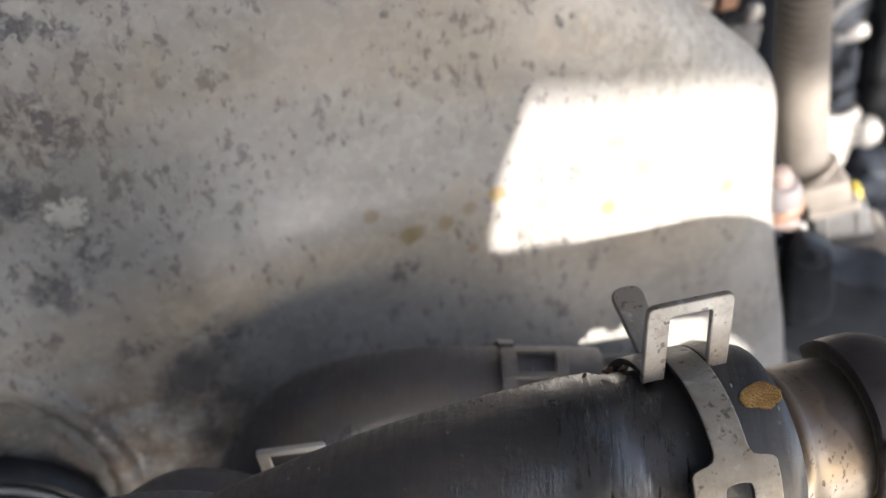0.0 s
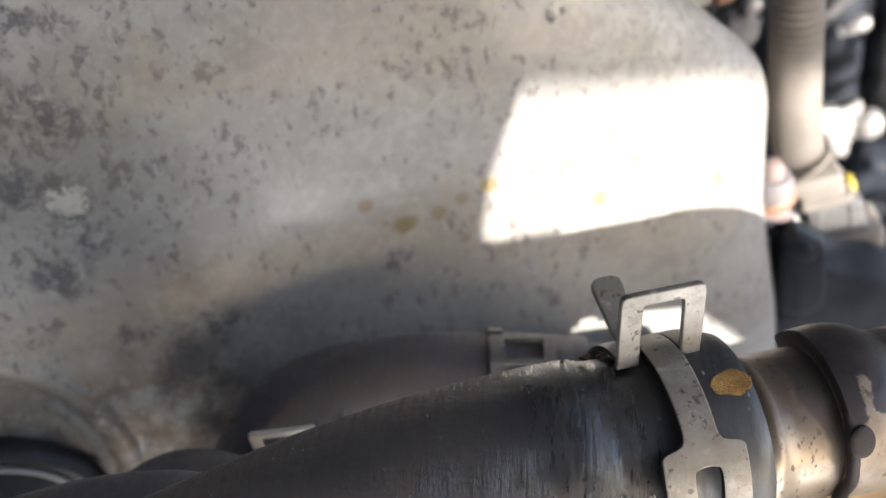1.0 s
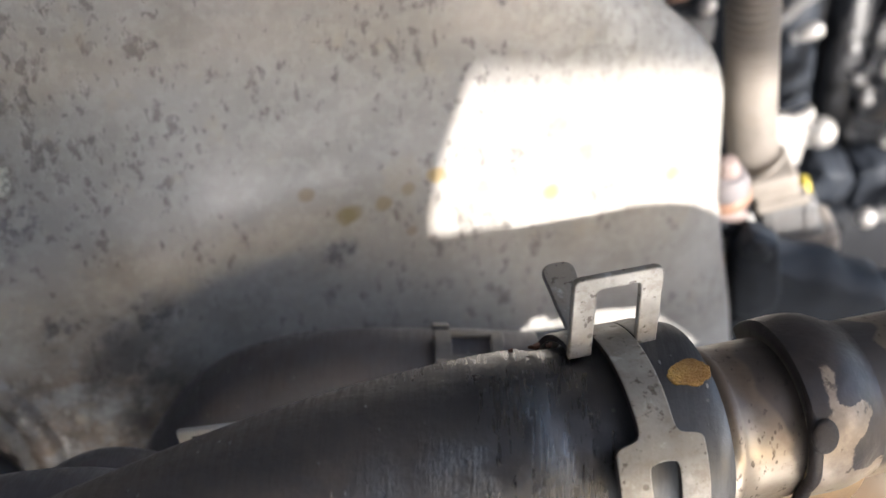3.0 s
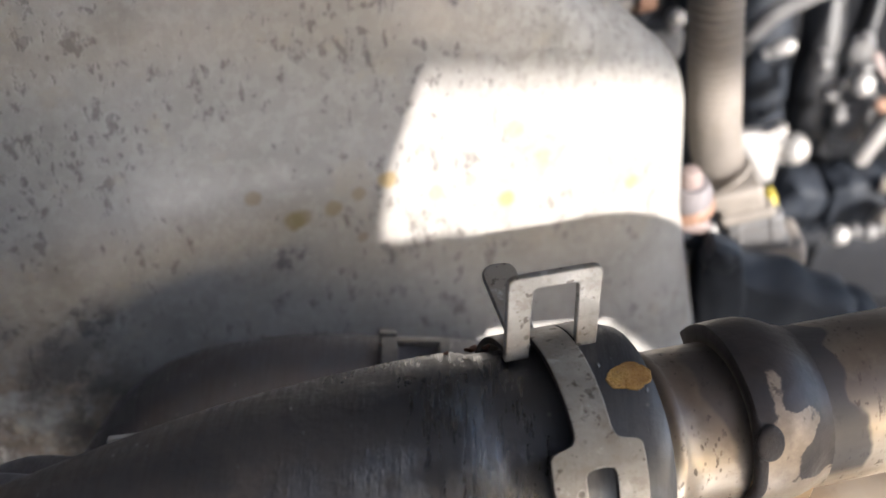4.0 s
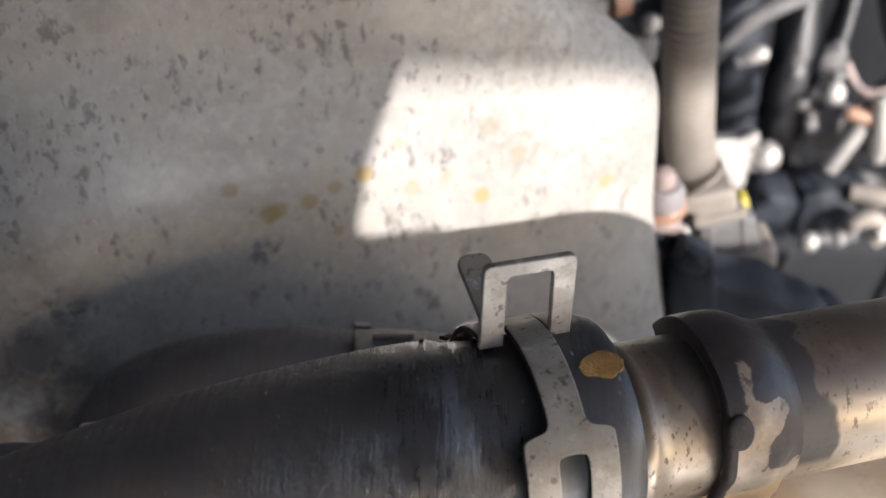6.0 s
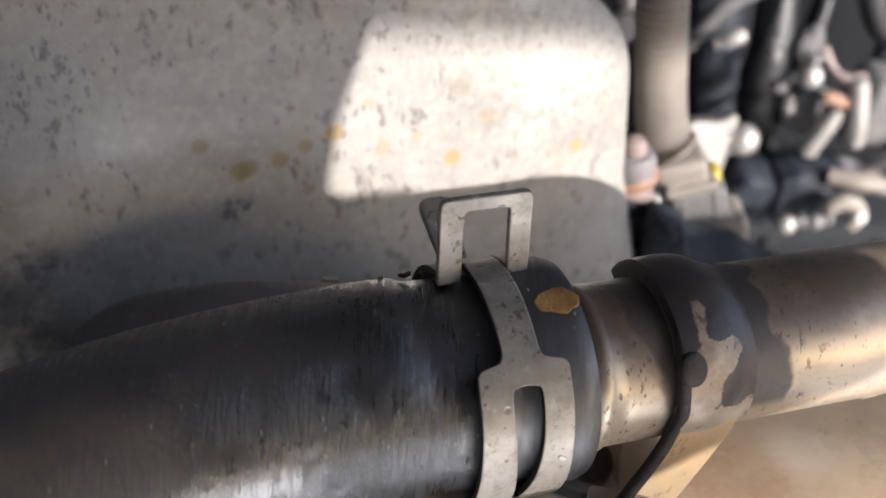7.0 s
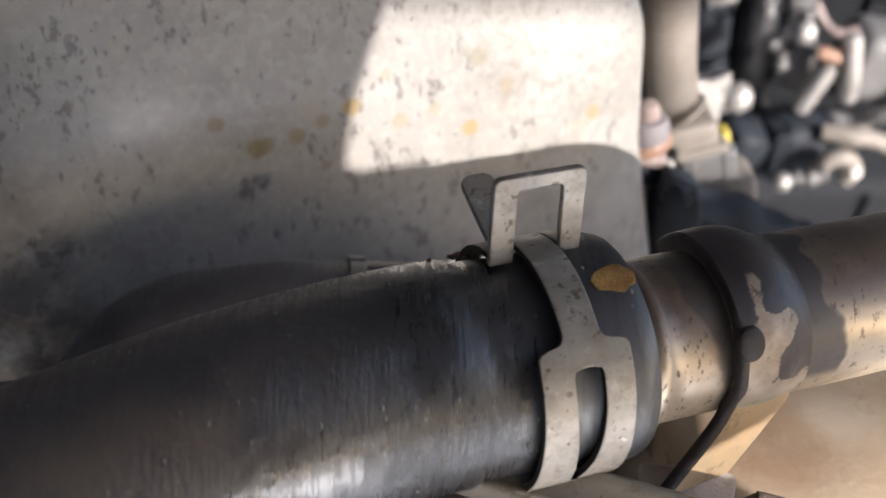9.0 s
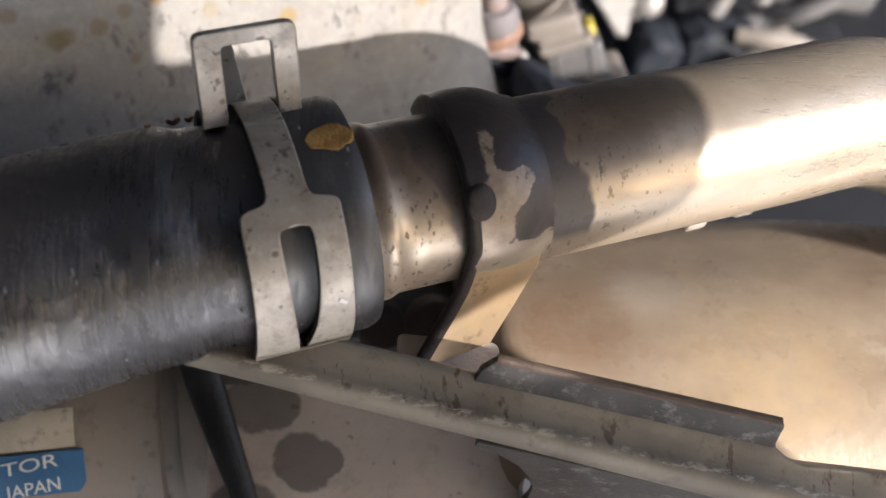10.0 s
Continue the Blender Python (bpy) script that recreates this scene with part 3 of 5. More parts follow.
def tube(points, radius, sides=40, bm=None, hollow=0.0):
    """A round tube along points; radius: a number or one for each point. hollow: the wall, open at both ends."""
    bm = bm or bmesh.new()
    rad = radius if isinstance(radius, (list, tuple)) else [radius] * len(points)
    pts = [Vector(q) for q in points]
    tan = [(pts[min(i + 1, len(pts) - 1)] - pts[max(i - 1, 0)]).normalized() for i in range(len(pts))]
    side = tan[0].orthogonal().normalized()
    loops = []
    for i, (q, r) in enumerate(zip(pts, rad)):
        side = (side - side.dot(tan[i]) * tan[i]).normalized()
        up = tan[i].cross(side)
        loops.append([bm.verts.new(q + r * (math.cos(a) * side + math.sin(a) * up)) for a in (math.tau * k / sides for k in range(sides))])
    if hollow:
        back = []
        for i in range(len(pts) - 1, -1, -1):
            back.append([bm.verts.new(pts[i] + (v.co - pts[i]) * (1 - hollow / rad[i])) for v in loops[i]])
        loops += back + [loops[0]]
    for a, b in zip(loops, loops[1:]):
        for k in range(sides):
            bm.faces.new((a[k], a[(k + 1) % sides], b[(k + 1) % sides], b[k]))
    if not hollow:
        bm.faces.new(loops[0][::-1])
        bm.faces.new(loops[-1])
    return bm


def axes_of(direction):
    a = Vector(direction).normalized()
    u = (Vector((0, 0, 1)) - a.z * a).normalized()
    return a, u, a.cross(u)


class Round:
    """A straight round axis: s metres along it, r from it, th degrees from straight up towards the front."""

    def __init__(self, place, direction):
        self.o = Vector(place)
        self.a, self.u, self.f = axes_of(direction)

    def at(self, s, th, r):
        t = radians(th)
        return self.o + s * self.a + r * (math.cos(t) * self.u + math.sin(t) * self.f)

    def sheet(self, rows, r0, r1, bm=None):
        """A bent sheet between r0 and r1. rows: (angle, [(s from, s to), ...]): strips that join row to row in order."""
        bm = bm or bmesh.new()
        made = {}

        def v(i, s, r):
            key = (i, round(s, 6), r)
            if key not in made:
                made[key] = bm.verts.new(self.at(s, rows[i][0], r))
            return made[key]

        quads = []
        for i in range(len(rows) - 1):
            for (a0, a1), (b0, b1) in zip(rows[i][1], rows[i + 1][1]):
                quads.append((i, a0, a1, b0, b1))
        edges = {}
        for i, a0, a1, b0, b1 in quads:
            ring = [(i, a0), (i, a1), (i + 1, b1), (i + 1, b0)]
            bm.faces.new([v(k, s, r1) for k, s in ring])
            bm.faces.new([v(k, s, r0) for k, s in ring][::-1])
            for p, q in zip(ring, ring[1:] + ring[:1]):
                key = frozenset(((p[0], round(p[1], 6)), (q[0], round(q[1], 6))))
                edges[key] = None if key in edges else (p, q)
        for pq in edges.values():
            if pq:
                (i, s), (k, w) = pq
                if (i, s) != (k, w):
                    bm.faces.new((v(i, s, r0), v(k, w, r0), v(k, w, r1), v(i, s, r1)))
        return bm


def rounded(poly, radii, steps=5):
    """A polygon with its corners rounded by the given radii."""
    out = []
    n = len(poly)
    for i, (p, r) in enumerate(zip(poly, radii)):
        p, a, b = Vector(p), Vector(poly[i - 1]), Vector(poly[(i + 1) % n])
        if r <= 0:
            out.append(p)
            continue
        da, db = (a - p).normalized(), (b - p).normalized()
        half = math.acos(max(-1, min(1, da.dot(db)))) / 2
        d = min(r / math.tan(half), (a - p).length * 0.49, (b - p).length * 0.49)
        s, e = p + da * d, p + db * d
        for k in range(steps + 1):
            t = k / steps
            out.append((1 - t) ** 2 * s + 2 * t * (1 - t) * p + t * t * e)
    return out


def inset(poly, d):
    """A polygon moved inwards by d; its points run anticlockwise."""
    p = [Vector(q) for q in poly]
    out = []
    for i, q in enumerate(p):
        a, b = (q - p[i - 1]).normalized(), (p[(i + 1) % len(p)] - q).normalized()
        na, nb = Vector((-a.y, a.x)), Vector((-b.y, b.x))
        out.append(q + (na + nb) * d / (1 + na.dot(nb)))
    return out


def plate(outline, m, thick, holes=(), bm=None):
    """A flat plate: a 2D outline with holes, laid by the matrix m, thick along its z."""
    bm = bm or bmesh.new()
    fresh = []
    for ring in (outline, *holes):
        vs = [bm.verts.new((p[0], p[1], 0)) for p in ring]
        fresh += [bm.edges.new((vs[i - 1], vs[i])) for i in range(len(vs))]
    made = bmesh.ops.triangle_fill(bm, use_beauty=True, use_dissolve=True, edges=fresh)["geom"]
    faces = [g for g in made if isinstance(g, bmesh.types.BMFace)]
    ext = bmesh.ops.extrude_face_region(bm, geom=faces, use_keep_orig=True)["geom"]
    top = [g for g in ext if isinstance(g, bmesh.types.BMVert)]
    bmesh.ops.translate(bm, verts=top, vec=(0, 0, thick))
    own = set(top) | {v for e in fresh for v in e.verts}
    bmesh.ops.transform(bm, matrix=m, verts=list(own))
    return bm


def basis(o, x, y):
    """A matrix with x, y and their normal as its axes."""
    x, y = Vector(x).normalized(), Vector(y)
    z = x.cross(y).normalized()
    y = z.cross(x)
    m = Matrix((x, y, z)).transposed().to_4x4()
    m.translation = o
    return m


def block(size, m, round_by=0.001, segments=3, bm=None):
    """A box of that size about m's origin with rounded edges."""
    bm = bm or bmesh.new()
    fresh = bmesh.ops.create_cube(bm, size=1)["verts"]
    bmesh.ops.scale(bm, vec=size, verts=fresh)
    edges = list({e for v in fresh for e in v.link_edges})
    res = bmesh.ops.bevel(bm, geom=edges, offset=round_by, segments=segments, affect="EDGES", profile=0.5)
    own = {v for f in res["faces"] for v in f.verts} | {v for v in fresh if v.is_valid}
    bmesh.ops.transform(bm, matrix=m, verts=list(own))
    return bm


def turned(profile, place, axis, sides=32, bm=None, ring=False):
    """A turned piece: profile of (distance along axis, radius). ring: an open ring, its profile closed on itself."""
    bm = bm or bmesh.new()
    a, u, f = axes_of(axis) if abs(Vector(axis).normalized().z) < 0.99 else (Vector(axis).normalized(), Vector((1, 0, 0)), Vector((0, 1, 0)))
    loops = []
    for s, r in profile:
        c = Vector(place) + s * a
        loops.append([bm.verts.new(c + max(r, 1e-5) * (math.cos(t) * u + math.sin(t) * f)) for t in (math.tau * k / sides for k in range(sides))])
    for p, q in zip(loops, loops[1:] + ([loops[0]] if ring else [])):
        for k in range(sides):
            bm.faces.new((p[k], p[(k + 1) % sides], q[(k + 1) % sides], q[k]))
    if not ring:
        bm.faces.new(loops[0][::-1])
        bm.faces.new(loops[-1])
    return bm


# ---- the setting: ground outside, bay walls, bonnet, added sun blockers and reflector ----
def setting():
    bm = bmesh.new()
    bmesh.ops.create_grid(bm, x_segments=4, y_segments=4, size=60)
    tagged(part("ground", bm, M_GROUND), "dusty grey concrete ground under the car", "ground", kind="structure")
    # dark bay floor and back wall; the unseen side wall is added to shade the casing
    bm = block((1.5, 1.0, 0.02), pose(0.2, 0.72, 0.40), 0.004)
    tagged(part("bay_floor", bm, M_BAY), "dark dirty undertray of the engine bay", "floor", kind="structure")
    bm = block((1.5, 0.02, 0.75), pose(0.2, 0.95, 0.70), 0.004)
    tagged(part("wall_back", bm, M_BAY), "dark painted bulkhead of the engine bay", "wall", kind="structure")
    bm = block((0.02, 1.5, 1.0), pose(-0.25, 0.20, 0.85), 0.004)
    tagged(part("side_blocker", bm, M_BAY), "added unseen dark wall that shades the casing from the left", "wall", kind="structure")
    # added unseen reflector, tilted to throw a highlight onto the hose
    bm = block((0.68, 0.96, 0.02), pose(0.188, -0.42, 0.6155, -12, 14, 0), 0.008)
    tagged(part("front_reflector", bm, M_REFLECTOR), "added unseen silver reflector in the sun, for the hose highlight", "body panel", kind="structure")
    # raised bonnet over the back of the bay
    bm = block((1.5, 1.5, 0.015), pose(0.2, 0.43, 1.46, -45, 0, 0), 0.005)
    tagged(part("bonnet", bm, M_BAY), "raised bonnet with a dark underside over the bay", "bonnet", kind="structure")
    # added unseen boards, cut to shape the sun patches, one close by, one further out
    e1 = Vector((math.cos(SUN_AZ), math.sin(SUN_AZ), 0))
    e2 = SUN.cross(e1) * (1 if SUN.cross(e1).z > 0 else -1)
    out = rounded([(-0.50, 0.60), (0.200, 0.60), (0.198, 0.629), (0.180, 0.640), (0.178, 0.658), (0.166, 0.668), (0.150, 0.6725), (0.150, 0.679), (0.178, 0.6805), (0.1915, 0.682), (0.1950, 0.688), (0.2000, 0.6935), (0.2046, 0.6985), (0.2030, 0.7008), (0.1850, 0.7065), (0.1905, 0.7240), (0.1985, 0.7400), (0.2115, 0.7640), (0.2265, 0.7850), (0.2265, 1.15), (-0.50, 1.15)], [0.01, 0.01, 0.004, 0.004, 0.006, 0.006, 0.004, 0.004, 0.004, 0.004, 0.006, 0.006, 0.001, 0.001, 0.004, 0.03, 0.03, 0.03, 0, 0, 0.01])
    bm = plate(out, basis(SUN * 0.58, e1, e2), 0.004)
    tagged(part("sun_blocker_near", bm, M_SHADE), "added unseen board that blocks the sun and outlines its patches", "wall", kind="structure")
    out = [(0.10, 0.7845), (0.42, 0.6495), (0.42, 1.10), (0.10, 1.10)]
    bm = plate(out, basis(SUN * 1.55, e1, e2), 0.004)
    tagged(part("sun_blocker_far", bm, M_SHADE), "added unseen board further out that softens the sun patch's top", "wall", kind="structure")


def low_sun_blocker():
    e1 = Vector((math.cos(SUN_AZ), math.sin(SUN_AZ), 0))
    e2 = SUN.cross(e1) * (1 if SUN.cross(e1).z > 0 else -1)
    # added unseen board; its outline sets the lower edge of the sunlit strip
    out = [(0.236, 0.656), (0.2558, 0.6283), (0.275, 0.598), (0.36, 0.58), (0.36, 0.625), (0.27, 0.650), (0.245, 0.662)]
    bm = plate(rounded(out, [0.003, 0.003, 0.003, 0, 0, 0.003, 0.003]), basis(SUN * 0.56, e1, e2), 0.004)
    tagged(part("sun_blocker_low", bm, M_SHADE), "added narrow unseen board that blocks low sun", "wall", kind="structure")


# ---- the large grey casing ----
CASE_N = Vector((0.3244, -1, 0.2266)).normalized()
CASE_X = Vector((1, 0.3244, 0)).normalized()
CASE_Z = CASE_N.cross(CASE_X)


def on_case(x, z, lift=0.0):
    return Vector((x, 0.05237 + 0.32443 * x + 0.2266 * z, z)) + CASE_N * lift


CASE_O = on_case(0.06, 0.72)


def metal_casing():
    ob = thing("metal_casing", on_case(0.0, 0.60), "large dull grey metal casing, pitted, streaked and rusty below", "casing")
    flat = []
    for x, z in ((-0.30, 0.56), (0.150, 0.56), (0.1300, 0.664), (0.1202, 0.704), (0.1163, 0.7455), (0.0805, 0.7770), (0.0, 0.849), (-0.30, 0.92)):
        d = on_case(x, z) - CASE_O
        flat.append((d.dot(CASE_X), d.dot(CASE_Z)))
    # the face rolls over at its rim: loops from the rim's back up to the flat face
    rim = rounded(flat, [0, 0, 0.03, 0.03, 0.030, 0.01, 0.02, 0], 11)
    face = rounded(inset(flat, 0.040), [0, 0, 0.03, 0.03, 0.020, 0.01, 0.02, 0], 11)
    m = basis(CASE_O, CASE_X, CASE_Z)
    bm = bmesh.new()
    loops = [[bm.verts.new(m @ Vector((q.x, q.y, -0.060))) for q in rim]]
    for k in range(13):
        t = math.pi / 2 * k / 12
        loops.append([bm.verts.new(m @ Vector((*p.lerp(q, 1 - math.cos(t)), 0.017 * (math.sin(t) - 1)))) for p, q in zip(rim, face)])
    n = len(rim)
    for p, q in zip(loops, loops[1:]):
        for k in range(n):
            bm.faces.new((p[k], p[(k + 1) % n], q[(k + 1) % n], q[k]))
    bm.faces.new(loops[-1])
    bm.faces.new(loops[0][::-1])
    part("casing_body", bm, M_CASE, ob)
    # raised ring low on the face
    c = on_case(-0.1010, 0.6800)
    for name, big, r0, lump, sink, mat, lab in (("raised_ring", 0.0425, 0.0050, 0.0006, 0.0034, M_CASE, "soft broad ring cast into the metal"), ("chalk_ring", 0.0370, 0.0020, 0.0016, 0.0011, M_CRUST, "chalky corroded line inside the cast ring")):
        pts = [c + big * (math.cos(a) * CASE_X + math.sin(a) * CASE_Z) for a in (math.tau * k / 160 for k in range(161))]
        part(name, tube([q - CASE_N * sink for q in pts], [r0 + lump * noise.noise(q * 260) for q in pts], 16), mat, ob, lab)


def round_cap():
    c = on_case(-0.0942, 0.6672, 0.0)
    ob = thing("round_cap", c, "round metal cap with a thick black rubber rim", "cap")
    part("rim", turned([(0.0, 0.0284), (0.0, 0.0316), (0.0040, 0.0324), (0.0064, 0.0318), (0.0076, 0.0305), (0.0077, 0.0292), (0.0066, 0.0284)], c, CASE_N, 56, ring=True), M_BLACK, ob, "black rubber rim")
    disc = part("disc", turned([(0.0005, 0.0283), (0.0060, 0.0283), (0.0066, 0.0276), (0.0062, 0.0258), (0.0056, 0.0)], c, CASE_N, 56), M_SLATE, ob, "dark disc")
    part("edge_ring", turned([(0.0060, 0.0264), (0.0060, 0.0278), (0.0078, 0.0278), (0.0082, 0.0272), (0.0078, 0.0264)], c, CASE_N, 56, ring=True), M_CLIP, disc, "scuffed pale metal edge")


# ---- main hose, clamp and metal pipe ----
HOSE = Round((0.06, 0.1344, 0.7568), (1, 0.27, -0.02))
PIPE = Round(PIPE_O, PIPE_D)
HOSE_PATH = [(-0.1488, 0.0372, 0.6224), (-0.1304, 0.0512, 0.6754), (-0.107, 0.0652, 0.7114), (-0.0794, 0.0797, 0.7354), (-0.0519, 0.0928, 0.7473), (-0.0213, 0.1072, 0.7521), (0.0093, 0.1199, 0.7554), (0.0399, 0.13, 0.7569)]
HOSE_R = 0.0187


def coolant_hose():
    ob = thing("coolant_hose", (0.01, 0.1177, 0.7393), "thick black rubber coolant hose, dusty on top and scuffed", "hose")
    pts = spline(HOSE_PATH + [tuple(HOSE.at(0.0, 0, 0)), tuple(HOSE.at(0.0158, 0, 0))], 90)
    last = pts[-1]
    rad = []
    for p in pts:
        d = (p - last).length
        r = HOSE_R + 0.0002 * math.sin(p.x * 90)
        if d < 0.010:
            r += 0.0004
        if d < 0.0007:
            r -= 0.0006 * (1 - d / 0.0007)
        if 0.0095 < d < 0.026:
            r -= 0.0008
        rad.append(r)
    part("hose_body", tube(pts, rad, 72), M_HOSE, ob)
    # painted mark by the end
    ring = []
    for k in range(56):
        a = math.tau * k / 56
        q = 1 + 0.26 * noise.noise(Vector((math.cos(a) * 1.3, math.sin(a) * 1.3, 3))) + 0.10 * noise.noise(Vector((math.cos(a) * 4.5, math.sin(a) * 4.5, 7)))
        ring.append((0.0121 + 0.0039 * q * math.cos(a), 8.0 + 7.6 * q * math.sin(a)))
    bm = bmesh.new()
    inner = [[bm.verts.new(HOSE.at(0.0121 + (s - 0.0121) * f, 8 + (th - 8) * f, HOSE_R + 0.00058)) for s, th in ring] for f in (0.35, 0.7, 0.93)]
    edge = [bm.verts.new(HOSE.at(s, th, HOSE_R + 0.0002)) for s, th in ring]
    mid = bm.verts.new(HOSE.at(0.0121, 8, HOSE_R + 0.0006))
    for k in range(56):
        j = (k + 1) % 56
        bm.faces.new((mid, inner[0][k], inner[0][j]))
        for a, b in zip(inner + [edge], inner[1:] + [edge]):
            if a is not b:
                bm.faces.new((a[k], b[k], b[j], a[j]))
    part("paint_mark", bm, M_PAINT, ob, "rough orange-yellow paint mark")


def spring_clamp():
    ob = thing("spring_clamp", HOSE.at(0.003, 180, 0.019), "spring steel hose clamp with a slotted band and upright pinch tabs", "hose clamp")
    r0, r1 = HOSE_R + 0.0004, HOSE_R + 0.0017
    mid = 0.0034
    # tongue over the top, widening into a plate with a rounded slot, whose legs run down the front
    rows = [(th, 0.0004, mid, mid, 0.0064) for th in range(-67, 30, 4)]
    rows += [(32, 0.0002, mid, mid, 0.0066), (34, -0.0003, mid, mid, 0.0071), (35, -0.0012, mid, mid, 0.0080), (35.8, -0.0026, mid, mid, 0.0093), (36.8, -0.0036, mid, mid, 0.0102), (38.5, -0.0041, mid, mid, 0.0107), (45.5, -0.0042, mid, mid, 0.0107), (45.8, -0.0042, 0.0022, 0.0046, 0.0107), (46.5, -0.0042, 0.0014, 0.0054, 0.0107), (48, -0.0042, 0.0011, 0.0057, 0.0107)]
    for k in range(19):
        t = k / 18
        rows.append((51 + 62 * t, -0.0042 - 0.0004 * t, 0.0010 + 0.0014 * t ** 1.6, 0.0058 - 0.0024 * t ** 2.2, 0.0107))
    bm = HOSE.sheet([(th, [(a, b), (c, d)]) for th, a, b, c, d in rows], r0, r1)
    HOSE.sheet([(113, [(-0.0046, 0.0024), (0.0024, 0.0034), (0.0034, 0.0107)])] + [(th, [(-0.0046, 0.0024), (0.0024, 0.0034), (0.0034, 0.0107)]) for th in range(117, 262, 4)], r0, r1, bm)
    # fork round the back up to the tab
    HOSE.sheet([(261, [(-0.0050, 0.0000), (0.0075, 0.0110)])] + [(th, [(-0.0047, -0.0009), (0.0066, 0.0105)]) for th in range(265, 342, 4)], r0, r1, bm)
    bmesh.ops.remove_doubles(bm, verts=bm.verts, dist=1e-6)
    band = part("band", bm, M_CLAMP, ob, bevel=0.00025)
    # side faces near-black: their shade is painted in, along with rust
    band.data.materials.append(M_RUST_SHADE)
    for f in band.data.polygons:
        out = f.center - HOSE.o
        out = (out - out.dot(HOSE.a) * HOSE.a).normalized()
        if abs(f.normal.dot(out)) < 0.5:
            f.material_index = 1

    n = (HOSE.at(0, 83, 1) - HOSE.o).normalized()
    part("nick", block((0.0016, 0.0007, 0.0005), basis(HOSE.at(0.0088, 83, HOSE_R + 0.0016), HOSE.a - 0.8 * n.cross(HOSE.a), n.cross(HOSE.a)), 0.00015), M_CLIP, ob, "bright bare nick")

    # fork tab: an upright frame with an open window, its feet flared into the band
    out = rounded([(-0.0050, -0.0006), (-0.0049, 0.0150), (0.0105, 0.0150), (0.0103, -0.0006), (0.0067, -0.0006), (0.0065, 0.0125), (-0.0009, 0.0125), (-0.0010, -0.0006)], [0, 0.0016, 0.0020, 0, 0, 0.0009, 0.0009, 0], 7)
    foot = HOSE.at(0, -20.0, HOSE_R + 0.0004)
    up = (HOSE.at(0, -9.3, 1) - HOSE.o).normalized()
    m = basis(foot - HOSE.a.cross(up) * 0.0006, HOSE.a, up)
    part("tab", plate(out, m, 0.0013), M_CLAMP, ob, "upright pinch tab with a square window", bevel=0.0003)
    # tongue tab behind it, lower on the back
    foot = HOSE.at(0, -52, HOSE_R + 0.0002)
    up = (HOSE.at(0, -70, 1) - HOSE.o).normalized()
    out = rounded([(-0.0006, 0.0), (-0.0022, 0.0142), (0.0042, 0.0142), (0.0040, 0.0)], [0, 0.0024, 0.0024, 0], 7)
    m = basis(foot - HOSE.a.cross(up) * 0.0006, HOSE.a, up)
    part("tab", plate(out, m, 0.0012), M_CLAMP, ob, "plain pinch tab", bevel=0.0003)


def dry_flake(place, normal, size, seed):
    """A curled crumb of rust or dry leaf."""
    bm = bmesh.new()
    n = Vector(normal).normalized()
    x = n.orthogonal().normalized()
    y = n.cross(x)
    rings = []
    for k in range(11):
        a = math.tau * k / 11
        r = size * (0.75 + 0.6 * noise.noise(Vector((math.cos(a) * 2, math.sin(a) * 2, seed))))
        p = Vector(place) + x * r * math.cos(a) + y * 0.55 * r * math.sin(a)
        rings.append((p + n * (0.0002 + 0.25 * size * math.cos(a) ** 2), p + n * (0.0006 + 0.25 * size * math.cos(a) ** 2)))
    low, top = [bm.verts.new(a) for a, b in rings], [bm.verts.new(b) for a, b in rings]
    c0, c1 = bm.verts.new(Vector(place) - n * 0.0001), bm.verts.new(Vector(place) + n * 0.0004)
    for k in range(11):
        j = (k + 1) % 11
        bm.faces.new((low[k], low[j], top[j], top[k]))
        bm.faces.new((c0, low[j], low[k]))
        bm.faces.new((c1, top[k], top[j]))
    tagged(part("dry_flake", bm, M_FLAKE), "reddish brown dry flake lying on the hose", "debris", "dry flakes")


def coolant_pipe():
    ob = thing("coolant_pipe", PIPE.at(0.02, 180, 0.014), "stained aluminium coolant pipe pushed into the hose, sunlit further along", "pipe")
    a = [PIPE.at(s, 0, 0) for s in (-0.034, -0.0245, -0.0238, -0.0230, -0.0222, -0.0214, -0.0207)]
    ra = [0.0139, 0.0140, 0.0144, 0.0147, 0.0147, 0.0144, 0.0140]
    b = spline([tuple(PIPE.at(-0.0207, 0, 0)), tuple(PIPE.at(0, 0, 0)), (0.120, 0.1498, 0.7548), (0.15, 0.1580, 0.7536), (0.169, 0.1636, 0.7526), (0.183, 0.1677, 0.7477), (0.197, 0.1718, 0.7388), (0.21, 0.1755, 0.7272), (0.225, 0.180, 0.712), (0.236, 0.183, 0.694), (0.242, 0.1845, 0.670), (0.246, 0.185, 0.62), (0.246, 0.185, 0.56)], 110)
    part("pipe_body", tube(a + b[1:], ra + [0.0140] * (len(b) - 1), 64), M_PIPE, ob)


def brake_tube():
    pts = spline([(0.128, 0.1600, 0.7375), (0.15, 0.1660, 0.7345), (0.18, 0.1765, 0.7255), (0.20, 0.1835, 0.713), (0.215, 0.188, 0.697), (0.225, 0.1905, 0.675), (0.229, 0.191, 0.64), (0.229, 0.191, 0.56)], 60)
    ob = thing("thin_tube", (0.18, 0.175, 0.732), "thin pale metal tube running under the coolant pipe", "tube")
    part("tube_body", tube(pts, 0.0030, 20), M_ALU, ob)
    for x, y, z in ((0.1380, 0.1505, 0.7413), (0.1480, 0.1535, 0.7414)):
        part("tube_clip", block((0.0045, 0.007, 0.003), pose(x, y, z, 20, 0, 15), 0.0008), M_PALE, ob, "pale clip")


